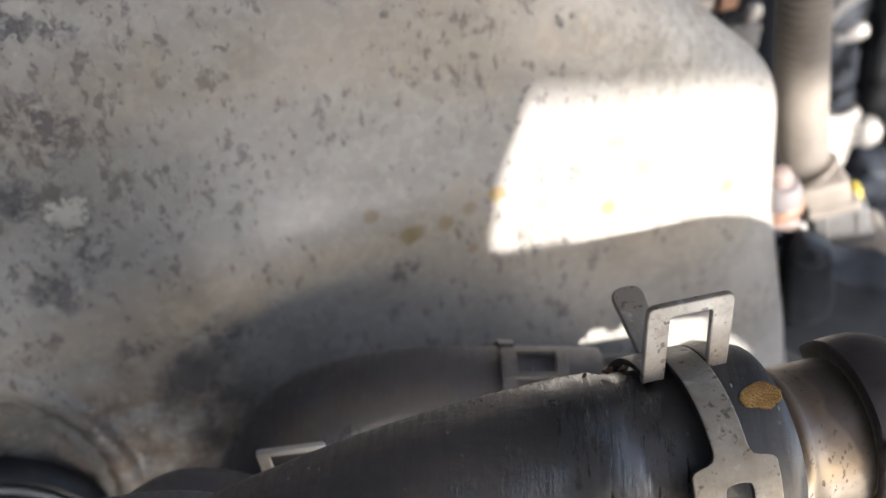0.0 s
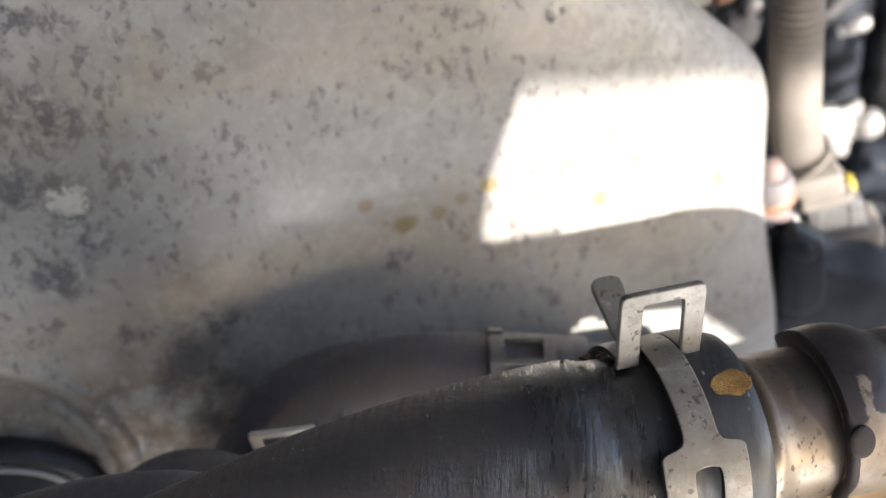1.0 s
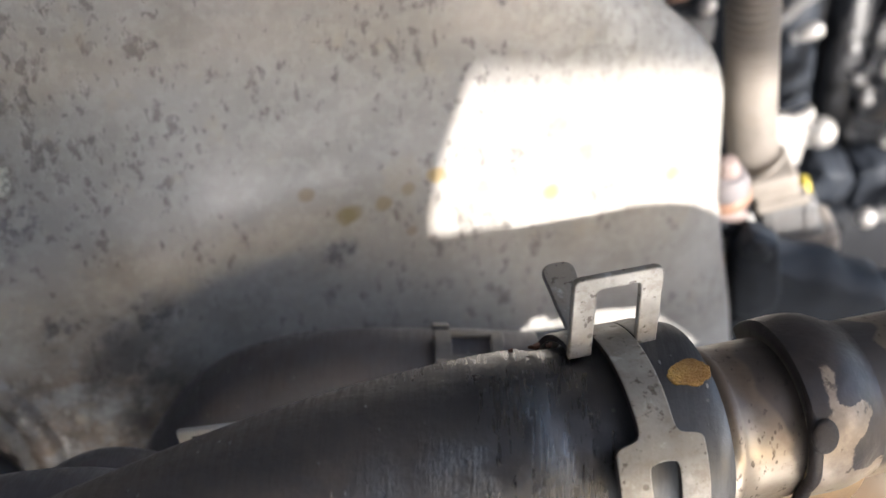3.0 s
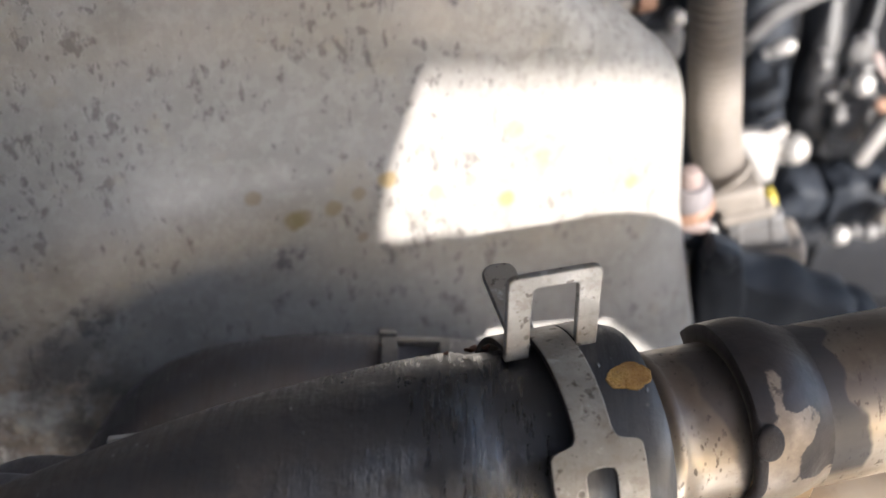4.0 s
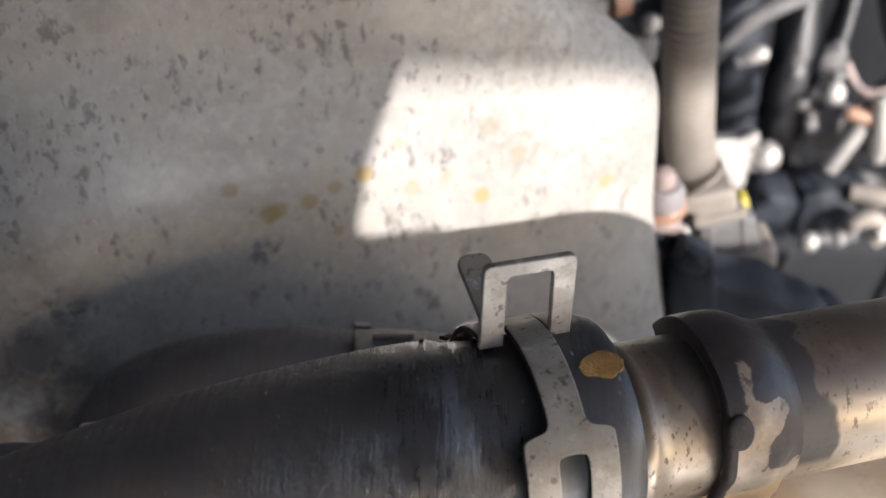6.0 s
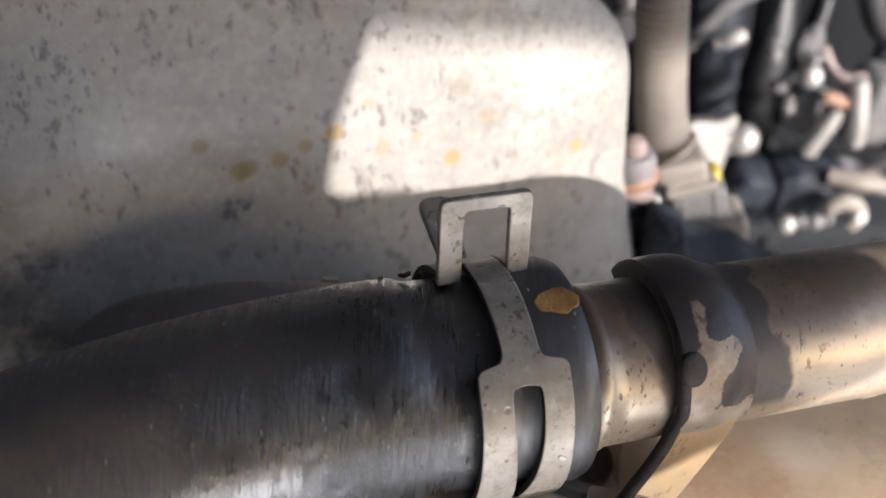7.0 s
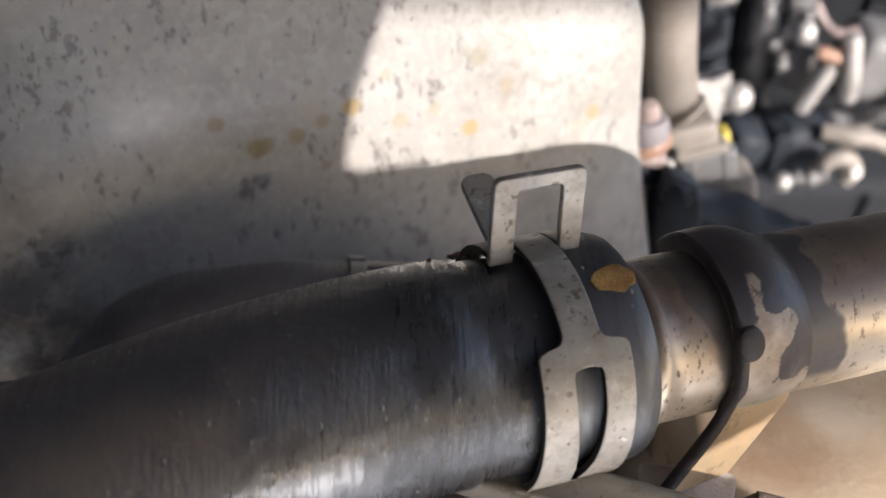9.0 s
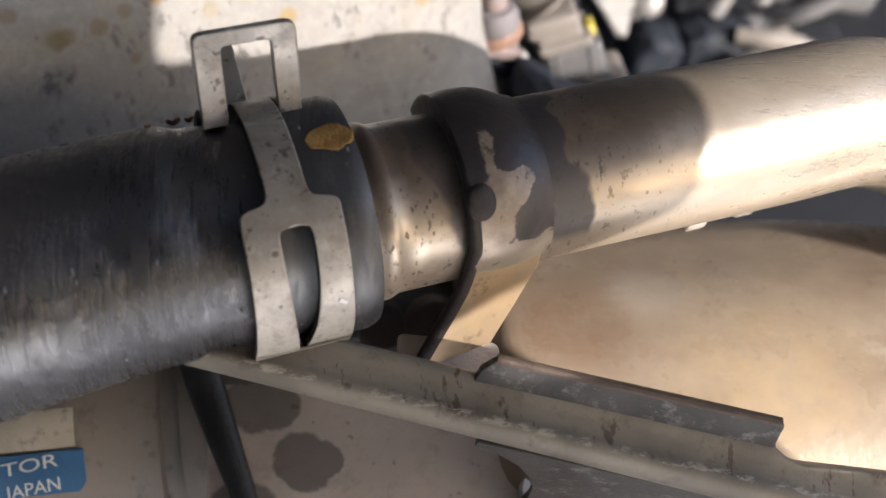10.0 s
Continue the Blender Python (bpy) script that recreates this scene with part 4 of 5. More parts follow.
def pipe_strap():
    ob = thing("pipe_strap", PIPE.at(-0.003, 100, 0.02), "dark stained steel strap over the pipe, running down to a rail", "bracket")
    steps = [(-0.0102, 0.0163), (-0.0100, 0.0166), (-0.0080, 0.0167), (-0.0055, 0.0168), (-0.0030, 0.0167), (-0.0010, 0.0163), (0.0010, 0.0156), (0.0026, 0.0149), (0.0036, 0.0146), (0.0042, 0.0145), (0.0044, 0.0140)]
    bm = bmesh.new()
    loops = []
    for k in range(45):
        th = -66 + 4 * k
        thin = 1 - 0.75 * max(0.0, (th - 86) / 24) ** 1.5
        hump = 1 + 0.22 * max(0.0, 1 - abs(th + 35) / 45)
        loops.append([bm.verts.new(PIPE.at(w, th, 0.0140 + (r - 0.0140) * thin * hump)) for w, r in steps])
    for p, q in zip(loops, loops[1:]):
        for j in range(len(steps) - 1):
            bm.faces.new((p[j], p[j + 1], q[j + 1], q[j]))
    low = [[bm.verts.new(PIPE.at(w, th, 0.0137)) for w in (-0.0102, 0.0044)] for th in range(-66, 114, 4)]
    for (p0, p1), (q0, q1), p, q in zip(low, low[1:], loops, loops[1:]):
        bm.faces.new((p0, p[0], q[0], q0))
        bm.faces.new((p1, q1, q[-1], p[-1]))
    for row, (c0, c1) in ((loops[0], low[0]), (loops[-1], low[-1])):
        bm.faces.new([c0] + row + [c1])
    bmesh.ops.recalc_face_normals(bm, faces=bm.faces)
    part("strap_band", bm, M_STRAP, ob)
    # tail: a flat plate hanging from the front, leaning as it goes down, with a dark folded lip
    o = PIPE.at(-0.0102, 84, 0.0153)
    down = Vector((0.0, -0.05, -1)).normalized()
    m = basis(o, PIPE.a - 0.09 * (PIPE.at(0, 84, 1) - PIPE.o), down)
    left = [(0.0, -0.001), (0.0002, 0.0035), (-0.0012, 0.0090), (-0.0056, 0.0185), (-0.0078, 0.0235)]
    out = left + [(-0.0060, 0.0262), (0.0050, 0.0245), (0.0095, 0.0150), (0.0130, 0.0070), (0.0134, -0.001)]
    out = rounded(out, [0, 0.004, 0.004, 0.01, 0.001, 0.001, 0.002, 0.008, 0.003, 0])
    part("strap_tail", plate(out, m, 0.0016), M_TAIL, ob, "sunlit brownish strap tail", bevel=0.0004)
    over = [tuple(PIPE.at(-0.0099, th, 0.0158)) for th in range(20, 81, 10)]
    lip = spline(over + [tuple(m @ Vector((x - 0.0002, y, 0.0003))) for x, y in left[1:]], 60)
    part("strap_lip", tube(lip, [0.0003 + 0.0009 * min(1.0, k / 16) for k in range(60)], 12), M_RUST_SHADE, ob, "dark brown folded lip")
    # dark spot of weld on the rolled edge
    c = PIPE.at(-0.0088, 51, 0.0169)
    bm = bmesh.new()
    bmesh.ops.create_icosphere(bm, subdivisions=3, radius=0.0028)
    n = (PIPE.at(0, 51, 1) - PIPE.o).normalized()
    bmesh.ops.transform(bm, matrix=basis(c, PIPE.a, n.cross(PIPE.a)) @ Matrix.Diagonal((0.9, 1.05, 0.3, 1)), verts=bm.verts)
    part("weld_spot", bm, M_RUST_SHADE, ob, "round brown weld spot")


# ---- second hose behind, with its two clamps ----
HOSE2 = [(0.0555, 0.1850, 0.7112), (0.035, 0.1840, 0.7135), (0.012, 0.1835, 0.7135), (-0.008, 0.1820, 0.7085), (-0.0195, 0.1760, 0.6980), (-0.0250, 0.1680, 0.6840), (-0.0270, 0.158, 0.660)]


def branch_hose():
    ob = thing("branch_hose", (-0.021, 0.15, 0.64), "black rubber branch hose bending down behind the main hose", "hose")
    pts = spline(HOSE2, 60)
    part("hose_body", tube(pts, 0.0124, 48), M_HOSE2, ob)
    part("stub", tube([(0.0535, 0.1850, 0.7114), (0.062, 0.1855, 0.7106), (0.074, 0.189, 0.7085), (0.084, 0.20, 0.704)], 0.0075, 24), M_RAIL, ob, "dull metal pipe stub")


def lower_hose():
    ob = thing("lower_hose", (-0.05, 0.142, 0.70), "dusty black rubber hose low behind the main hose, with clamps", "hose")
    pts = spline([(-0.15, 0.136, 0.635), (-0.105, 0.1395, 0.671), (-0.061, 0.142, 0.690), (-0.048, 0.1445, 0.702), (-0.037, 0.147, 0.7165), (-0.026, 0.148, 0.7180), (-0.006, 0.147, 0.7050)], 70)
    part("hose_body", tube(pts, 0.0118, 40), M_HOSE2, ob)
    for x, z, y in ((-0.0165, 0.7255, 0.1555), (-0.0945, 0.7065, 0.1560)):
        frame_tab("clamp_tab", Vector((x, y, z)), (1, 0.05, 0.12), (0, 0.05, 1), 0.0142, 0.0085, M_CLIP, ob, "bright zinc clamp tab")
        ax = Round((x + 0.003, 0.1430, z - 0.0150), (1, 0.03, 0.13))
        part("clamp_band", ax.sheet([(th, [(0.0, 0.008)]) for th in range(-180, 181, 10)], 0.0119, 0.0128), M_CLIP, ob, "zinc clamp band")


def bypass_hose():
    ob = thing("bypass_hose", (-0.08, 0.113, 0.72), "dusty black rubber hose close behind the main hose", "hose")
    pts = spline([(-0.22, 0.082, 0.690), (-0.16, 0.097, 0.709), (-0.12, 0.106, 0.722), (-0.08, 0.114, 0.7335), (-0.052, 0.120, 0.7405), (-0.035, 0.1225, 0.7435), (-0.022, 0.1245, 0.7405), (-0.013, 0.1258, 0.729), (-0.0095, 0.1262, 0.712), (-0.0095, 0.1262, 0.69)], 70)
    part("hose_body", tube(pts, 0.0140, 48), M_HOSE2, ob)


def frame_tab(name, place, x, up, w, h, material, parent, label):
    out = rounded([(0, 0), (0, h), (w, h), (w, 0)], [0, 0.001, 0.001, 0])
    hole = rounded([(w * 0.17, h * 0.12), (w * 0.17, h * 0.80), (w * 0.83, h * 0.80), (w * 0.83, h * 0.12)], [0.0005] * 4)
    part(name, plate(out, basis(place, x, up), 0.0011, [hole]), material, parent, label, bevel=0.0002)


def small_clamp(axis, material, label):
    """A band clamp with a flat window frame lying on top of the branch hose."""
    ob = thing("hose_clamp", axis.at(0.001, 180, 0.0134), label, "hose clamp")
    r0, r1 = 0.0125, 0.0136
    bm = axis.sheet([(th, [(-0.0024, 0.0012)]) for th in range(16, 340, 9)], r0, r1)
    part("band", bm, material, ob, bevel=0.0002)
    rows = [(-17, [(-0.0024, 0.0012), (0.0012, 0.0100), (0.0100, 0.0126)]), (-11, [(-0.0024, 0.0012), (0.0012, 0.0100), (0.0100, 0.0126)])]
    bm = axis.sheet(rows, r0, r1 + 0.0004)
    axis.sheet([(th, [(-0.0024, 0.0012), (0.0100, 0.0126)]) for th in (-11, -5, 1, 7, 13)], r0, r1 + 0.0004, bm)
    axis.sheet([(13, [(-0.0024, 0.0012), (0.0012, 0.0100), (0.0100, 0.0126)]), (19, [(-0.0024, 0.0012), (0.0012, 0.0100), (0.0100, 0.0126)])], r0, r1 + 0.0004, bm)
    bmesh.ops.remove_doubles(bm, verts=bm.verts, dist=1e-6)
    part("tab", bm, material, ob, "flat window tab", bevel=0.0002)
    return ob


# ---- rail, brackets, lower castings ----
RAIL_D = Vector((1, -0.183, -0.228)).normalized()


def support_rail():
    o = Vector((0.0727, 0.1186, 0.7481))
    ob = thing("support_rail", o + Vector((0, 0, -0.02)), "dull pressed steel rail with a raised flange and rolled lower edge", "rail")
    front = Vector((0, -0.80, -0.60))
    front = (front - front.dot(RAIL_D) * RAIL_D).normalized()
    nrm = RAIL_D.cross(front).normalized()
    if nrm.z < 0:
        nrm = -nrm
    top = spline([(-0.0015, -0.0040, 0), (-0.0006, -0.0016, 0), (0.0008, -0.0008, 0), (0.0030, -0.0009, 0), (0.0050, -0.0006, 0), (0.0064, 0.0001, 0), (0.0076, 0.0001, 0), (0.0087, -0.0007, 0), (0.0096, -0.0020, 0), (0.0100, -0.0036, 0)], 40)
    prof = [(q.x, q.y) for q in top] + [(q.x - 0.0002, q.y - 0.0012) for q in reversed(top)]
    bm = bmesh.new()
    loops = []
    for k in range(61):
        d = -0.033 + 0.143 * k / 60
        q = o + RAIL_D * d
        wide = 1 + 2.0 * (d - 0.028)
        notch = 0.0022 * max(0.0, min(1.0, (d - 0.0735) / 0.004)) * max(0.0, min(1.0, (0.100 - d) / 0.02))
        loops.append([bm.verts.new(q + front * max(a * wide, notch + 0.3 * a) + nrm * b) for a, b in prof])
    n = len(prof)
    for p, q in zip(loops, loops[1:]):
        for k in range(n):
            bm.faces.new((p[k], p[(k + 1) % n], q[(k + 1) % n], q[k]))
    bm.faces.new(loops[0])
    bm.faces.new(loops[-1][::-1])
    part("rail_body", bm, M_RAIL, ob)
    # raised flange along the back edge, ending in a rounded notch
    fo = Vector((0.0950, 0.1153, 0.7412))
    up = Vector((-0.03, 0.12, 1)).normalized()
    out = rounded([(-0.0012, -0.002), (-0.0005, 0.0030), (0.0012, 0.0056), (0.0500, 0.0056), (0.0505, 0.0008), (0.0535, -0.004), (0.075, -0.006)], [0, 0.0015, 0.001, 0.0008, 0.003, 0.004, 0])
    part("flange", plate(out, basis(fo, (1, -0.172, -0.216), up), 0.0014), M_RAILDARK, ob, "dark oily raised flange", bevel=0.0003)
    fm = basis(fo, (1, -0.172, -0.216), up)
    edge = [fm @ Vector((d, 0.0055, 0.0007)) for d in (0.0014, 0.013, 0.026, 0.038, 0.0494)]
    part("flange_edge", tube(edge, 0.0008, 10), M_RUSTY, ob, "rusty brown upper edge")
    m = basis(Vector((0.0845, 0.1265, 0.7355)), (1, -0.16, -0.2), (0.0, -0.75, -0.35))
    part("pale_tab", plate(rounded([(-0.002, -0.002), (0.016, -0.004), (0.015, 0.006), (-0.001, 0.0065)], [0.001, 0.002, 0.002, 0.001]), m, 0.0015), M_PALE, ob, "pale bare metal tab", bevel=0.0003)
    # web hanging under the rail, cut out in a curve
    wo = Vector((0.0945, 0.1080, 0.7335))
    down = Vector((0, 0.25, -1)).normalized()
    out = [(0.0, 0.0), (0.085, 0.0), (0.085, 0.045), (0.0150, 0.045), (0.0150, 0.022), (0.0142, 0.0165), (0.0122, 0.0115), (0.0090, 0.0070), (0.0048, 0.0038), (0.0, 0.0022)]
    part("web", plate(out, basis(wo, RAIL_D, down), 0.0015), M_RAILDARK, ob, "dark scuffed web under the rail", bevel=0.0002)


def tan_cover():
    """A broad dusty cover below the pipe, its back edge rounded over."""
    prof = spline([(0, 0.205, 0.640), (0, 0.2015, 0.665), (0, 0.1985, 0.682), (0, 0.193, 0.6935), (0, 0.184, 0.7005), (0, 0.172, 0.7050), (0, 0.158, 0.7085), (0, 0.144, 0.7090), (0, 0.131, 0.7060), (0, 0.120, 0.6990), (0, 0.112, 0.6880), (0, 0.107, 0.6700), (0, 0.104, 0.64)], 72)
    bm = bmesh.new()
    rows = []
    for k in range(90):
        x = 0.1015 + 0.3325 * (k / 89) ** 1.4
        edge = max(0.0, 1 - (x - 0.1015) / 0.006)
        drop = 0.006 * edge ** 2 + 0.03 * max(0, x - 0.20)
        far = 0.0 if x < 0.17 else 0.25 * (x - 0.17) ** 2 / (x - 0.12)
        rows.append([bm.verts.new((x, p.y - far, p.z - drop)) for p in prof])
    for p, q in zip(rows, rows[1:]):
        for k in range(len(prof) - 1):
            bm.faces.new((p[k], p[k + 1], q[k + 1], q[k]))
    for row, flip in ((rows[0], False), (rows[-1], True)):
        bm.faces.new(row if flip else row[::-1])
    bm.faces.new([r[0] for r in rows] + [r[-1] for r in reversed(rows)])
    tagged(part("tan_cover", bm, M_TAN), "broad dusty tan metal cover under the pipe", "cover")


def dark_block():
    ob = thing("engine_block", (0.06, 0.19, 0.60), "dark oily engine block deep between hose and cover", "engine block")
    part("block_body", block((0.11, 0.05, 0.10), pose(0.045, 0.200, 0.640, 10, 0, 4), 0.008, 4), M_BLACK, ob)
    for x, y, z, r in ((0.083, 0.167, 0.684, 0.006), (0.094, 0.160, 0.694, 0.0055), (0.074, 0.165, 0.680, 0.005)):
        part("boss", turned([(0, r * 1.2), (r, r * 1.1), (r * 1.4, r * 0.8), (r * 1.4, 0)], (x, y + 0.01, z - 0.006), (0, -0.6, 0.8), 20), M_RUST_SHADE, ob, "rusty boss")


def starter_motor():
    ax = Round((0.0, 0.158, 0.668), (1, 0.02, 0.06))
    ob = thing("electric_motor", ax.at(-0.02, 180, 0.036), "grimy brown cylindrical motor with a blue and cream label", "motor")
    a = ax.a
    part("housing", turned([(-0.030, 0.0), (-0.030, 0.033), (-0.027, 0.036), (0.038, 0.036), (0.0385, 0.0335), (0.0420, 0.0335), (0.0425, 0.036), (0.058, 0.0355), (0.062, 0.032), (0.062, 0.0)], ax.o, a, 64), M_BROWN, ob)
    part("label_plate", ax.sheet([(th, [(-0.020, 0.0222)]) for th in range(27, 41, 2)], 0.0361, 0.0363), M_CREAM, ob, "worn cream label")
    part("blue_panel", ax.sheet([(th, [(-0.0195, 0.0238 - 0.0016 * max(0.0, (th - 49) / 4) ** 2)]) for th in range(40, 54, 1)], 0.0364, 0.0366), M_BLUE, ob, "blue panel with white lettering")
    for word, s, wide, th, size in (("TOR", 0.0079, 1.50, 46.2, 0.0036), ("JAPAN", 0.0084, 1.0, 53.4, 0.0037)):
        cu = bpy.data.curves.new("lettering", "FONT")
        cu.body, cu.size, cu.extrude = word, size, 0.00005
        tmp = new("lettering", cu)
        me = bpy.data.meshes.new_from_object(tmp)
        bpy.data.objects.remove(tmp)
        # bend the words round the housing
        for v in me.vertices:
            v.co = ax.at(s + wide * v.co.x, th - math.degrees((v.co.y + 0.11 * wide * v.co.x) / 0.0366), 0.03668 + v.co.z)
        me.materials.append(M_WHITE)
        ob2 = new("lettering", me)
        ob2.parent = ob
        ob2.matrix_parent_inverse = Matrix.Translation(ob.location).inverted()
        tagged(ob2, "white printed lettering")


def lower_casting():
    ob = thing("lower_casting", (0.09, 0.13, 0.66), "grimy brown casting with dark oil stains under the rail", "casting")
    bm = bmesh.new()
    rows = []
    for k in range(25):
        x = 0.047 + 0.069 * k / 24
        row = []
        for j in range(21):
            y = 0.085 + 0.058 * j / 20
            z = 0.687 + 0.018 * (j / 20) + 0.0012 * noise.noise(Vector((x * 50, y * 50, 1)))
            row.append(bm.verts.new((x, y, z)))
        rows.append(row)
    for p, q in zip(rows, rows[1:]):
        for j in range(20):
            bm.faces.new((p[j], p[j + 1], q[j + 1], q[j]))
    bmesh.ops.solidify(bm, geom=list(bm.faces), thickness=0.008)
    part("casting_body", bm, M_CASTING, ob)
    part("boss", turned([(-0.004, 0.0058), (0.0, 0.0058), (0.0008, 0.0050), (0.0004, 0.0030), (-0.002, 0.0028)], (0.1115, 0.1190, 0.6985), (0, -0.3, 1), 32), M_CLIP, ob, "pale machined boss")


def black_cable():
    pts = spline([(0.041, 0.165, 0.712), (0.0455, 0.146, 0.7075), (0.050, 0.132, 0.7040), (0.0545, 0.119, 0.7000), (0.058, 0.104, 0.6955), (0.06, 0.08, 0.68)], 30)
    tagged(part("black_cable", tube(pts, [0.0046 - 0.0022 * min(1.0, k / 17) for k in range(30)], 16), M_BLACK), "black rubber cable lying over the casting", "cable")


# ---- background to the right ----
def corrugated_conduit():
    ob = thing("corrugated_conduit", (0.1365, 0.298, 0.687), "dusty beige corrugated cable conduit entering a connector", "conduit")
    pts = spline([(0.1385, 0.297, 0.6845), (0.1357, 0.298, 0.6890), (0.1323, 0.298, 0.7003), (0.1290, 0.299, 0.7186), (0.1256, 0.301, 0.7400), (0.1222, 0.304, 0.765), (0.119, 0.31, 0.80), (0.115, 0.32, 0.86)], 420)
    rad = [0.0056 + 0.0025 * abs(math.cos(math.pi * k / 7)) ** 0.8 for k in range(420)]
    part("corrugated_sleeve", tube(pts, rad, 32), M_BEIGE, ob)
    part("end_ring", tube(pts[:14:2], [0.0080, 0.0088, 0.0090, 0.0089, 0.0086, 0.0080, 0.0074], 32), M_BEIGE, ob, "flared end of the conduit")


def wiring_connector():
    o, d = Vector((0.1390, 0.2955, 0.6840)), Vector((0.0225, 0.0, -0.0364)).normalized()
    side = Vector((0.965, 0.06, 0.26)).normalized()
    ob = thing("wiring_connector", o + d * 0.045, "dusty beige and grey wiring connector with a yellow clip", "connector")

    def slab(name, along, w, dep, h, mat, label="", shift=0.0, r=0.002, parent=None):
        m = basis(o + d * along + side * shift, side, Vector((0, 1, 0)))
        return part(name, block((w, dep, h), m, r, 4), mat, parent or ob, label)

    slab("collar", 0.0035, 0.0170, 0.0150, 0.0068, M_BEIGE)
    slab("neck", 0.0085, 0.0150, 0.0130, 0.0050, M_BEIGE)
    slab("collar_lip", 0.0118, 0.0176, 0.0155, 0.0040, M_BEIGE, "", 0.0004, 0.0014)
    shell = slab("shell", 0.0195, 0.0190, 0.0160, 0.0125, M_GREY, "dusty grey plastic shell", 0.0002, 0.0024)
    for k in (-0.0052, 0.0052):
        slab("shell_rib", 0.0195, 0.0014, 0.0168, 0.0110, M_GREY, "", k, 0.0005, shell)
    slab("lip", 0.0272, 0.0176, 0.0150, 0.0040, M_GREY, "", 0.0, 0.0012)
    plug = slab("plug_body", 0.0346, 0.0218, 0.0170, 0.0118, M_BEIGE, "beige plug body", 0.0012, 0.0036)
    for k in (-1, 1):
        slab("latch", 0.0335, 0.0030, 0.0180, 0.0014, M_RUST_SHADE, "dark latch slot", 0.0012 + 0.0042 * k, 0.0004, plug)
    slab("clip", 0.0122, 0.0036, 0.0060, 0.0056, M_YELLOW, "yellow locking clip", 0.0092, 0.0012)


def sensor_plug():
    ob = thing("sensor_plug", (0.1262, 0.272, 0.664), "small sensor plug in faded pink, orange, dark blue and grey", "plug")
    up = Vector((-0.16, 0.0, 1)).normalized()
    part("tip", turned([(0.0, 0.0036), (0.002, 0.0036), (0.0042, 0.0028), (0.0050, 0.0014), (0.0051, 0.0)], (0.1198, 0.272, 0.7020), up, 24), M_PINK, ob, "faded pink tip")
    part("cap", turned([(0.0, 0.0), (0.0, 0.0062), (0.0050, 0.0063), (0.0078, 0.0052), (0.0088, 0.0)], (0.1213, 0.272, 0.6938), up, 28), M_LILAC, ob, "dusty lilac-grey cap")
    part("seal", turned([(0.0, 0.0050), (0.0, 0.0073), (0.0020, 0.0076), (0.0032, 0.0069), (0.0032, 0.0050)], (0.1216, 0.272, 0.6912), (-0.35, 0.1, 1), 28, ring=True), M_ORANGE, ob, "orange seal ring")
    part("spacer", block((0.0118, 0.0105, 0.0042), pose(0.1215, 0.272, 0.6885, 0, 9, 0), 0.0012), M_PINK, ob, "pale pinkish spacer")
    part("socket", block((0.0125, 0.0105, 0.0058), pose(0.1229, 0.272, 0.6826, 0, 9, 0), 0.0014), M_SLATE, ob, "dark blue socket")
    part("base", block((0.0120, 0.0100, 0.0062), pose(0.1243, 0.272, 0.6762, 0, 9, 0), 0.0014), M_GREY, ob, "grey base")
    part("foot", block((0.0120, 0.0100, 0.0062), pose(0.1257, 0.272, 0.6698, 0, 9, 0), 0.0015), M_OCHRE, ob, "dull yellowish foot")
    part("lever", turned([(-0.0056, 0.0), (-0.0052, 0.0012), (-0.0030, 0.0021), (0.0026, 0.0021), (0.0048, 0.0014), (0.0056, 0.0)], (0.1285, 0.268, 0.6838), (-0.16, 0, 1), 20), M_ALU, ob, "pale oval lever")


def lump(size, m, seed, rough=0.12, folds=0.0):
    """A rounded moulded body with dents and, by folds, pleats across its length."""
    bm = bmesh.new()
    bmesh.ops.create_icosphere(bm, subdivisions=4, radius=0.5)
    for v in bm.verts:
        c = v.co.normalized()
        q = max(abs(c.x), abs(c.y), abs(c.z))
        c = c * (0.5 + 0.22 * (1 / q - 1))
        c *= 1 + rough * noise.noise(c * 3.1 + Vector((seed, 0, 0))) + folds * math.sin(c.x * 21 + seed)
        v.co = Vector((c.x * size[0], c.y * size[1], c.z * size[2]))
    bmesh.ops.transform(bm, matrix=m, verts=bm.verts)
    return bm


def rubber_boot(place, size, turn, seed):
    ob = thing("rubber_boot", Vector(place) - Vector((0, 0, size[2] / 2)), "dark slate rubber boot over a terminal", "boot", "rubber boots")
    m = Matrix.Translation(place) @ pose(0, 0, 0, *turn)
    part("boot_body", lump(size, m, seed, 0.10, 0.03), M_SLATE, ob)
    part("boot_cuff", lump((size[0] * 0.30, size[1] * 1.02, size[2] * 0.86), m @ pose(size[0] * 0.42, 0, 0), seed + 3, 0.05), M_SLATE, ob, "thicker cuff of the boot")


def ball_fitting(place, r, axis, label, grey=False):
    ob = thing("pipe_fitting", place, label, "fitting", "bright fittings")
    a = Vector(axis).normalized()
    part("head", turned([(-r, r * 0.3), (-r * 0.8, r * 0.62), (-r * 0.4, r * 0.93), (0, r), (r * 0.4, r * 0.93), (r * 0.8, r * 0.62), (r, r * 0.3)], place, a, 24), M_GREY if grey else M_ALU, ob)
    part("neck", turned([(r * 0.7, r * 0.5), (r * 1.4, r * 0.5), (r * 1.4, r * 0.8), (r * 1.9, r * 0.8)], place, a, 24), M_GREY, ob)


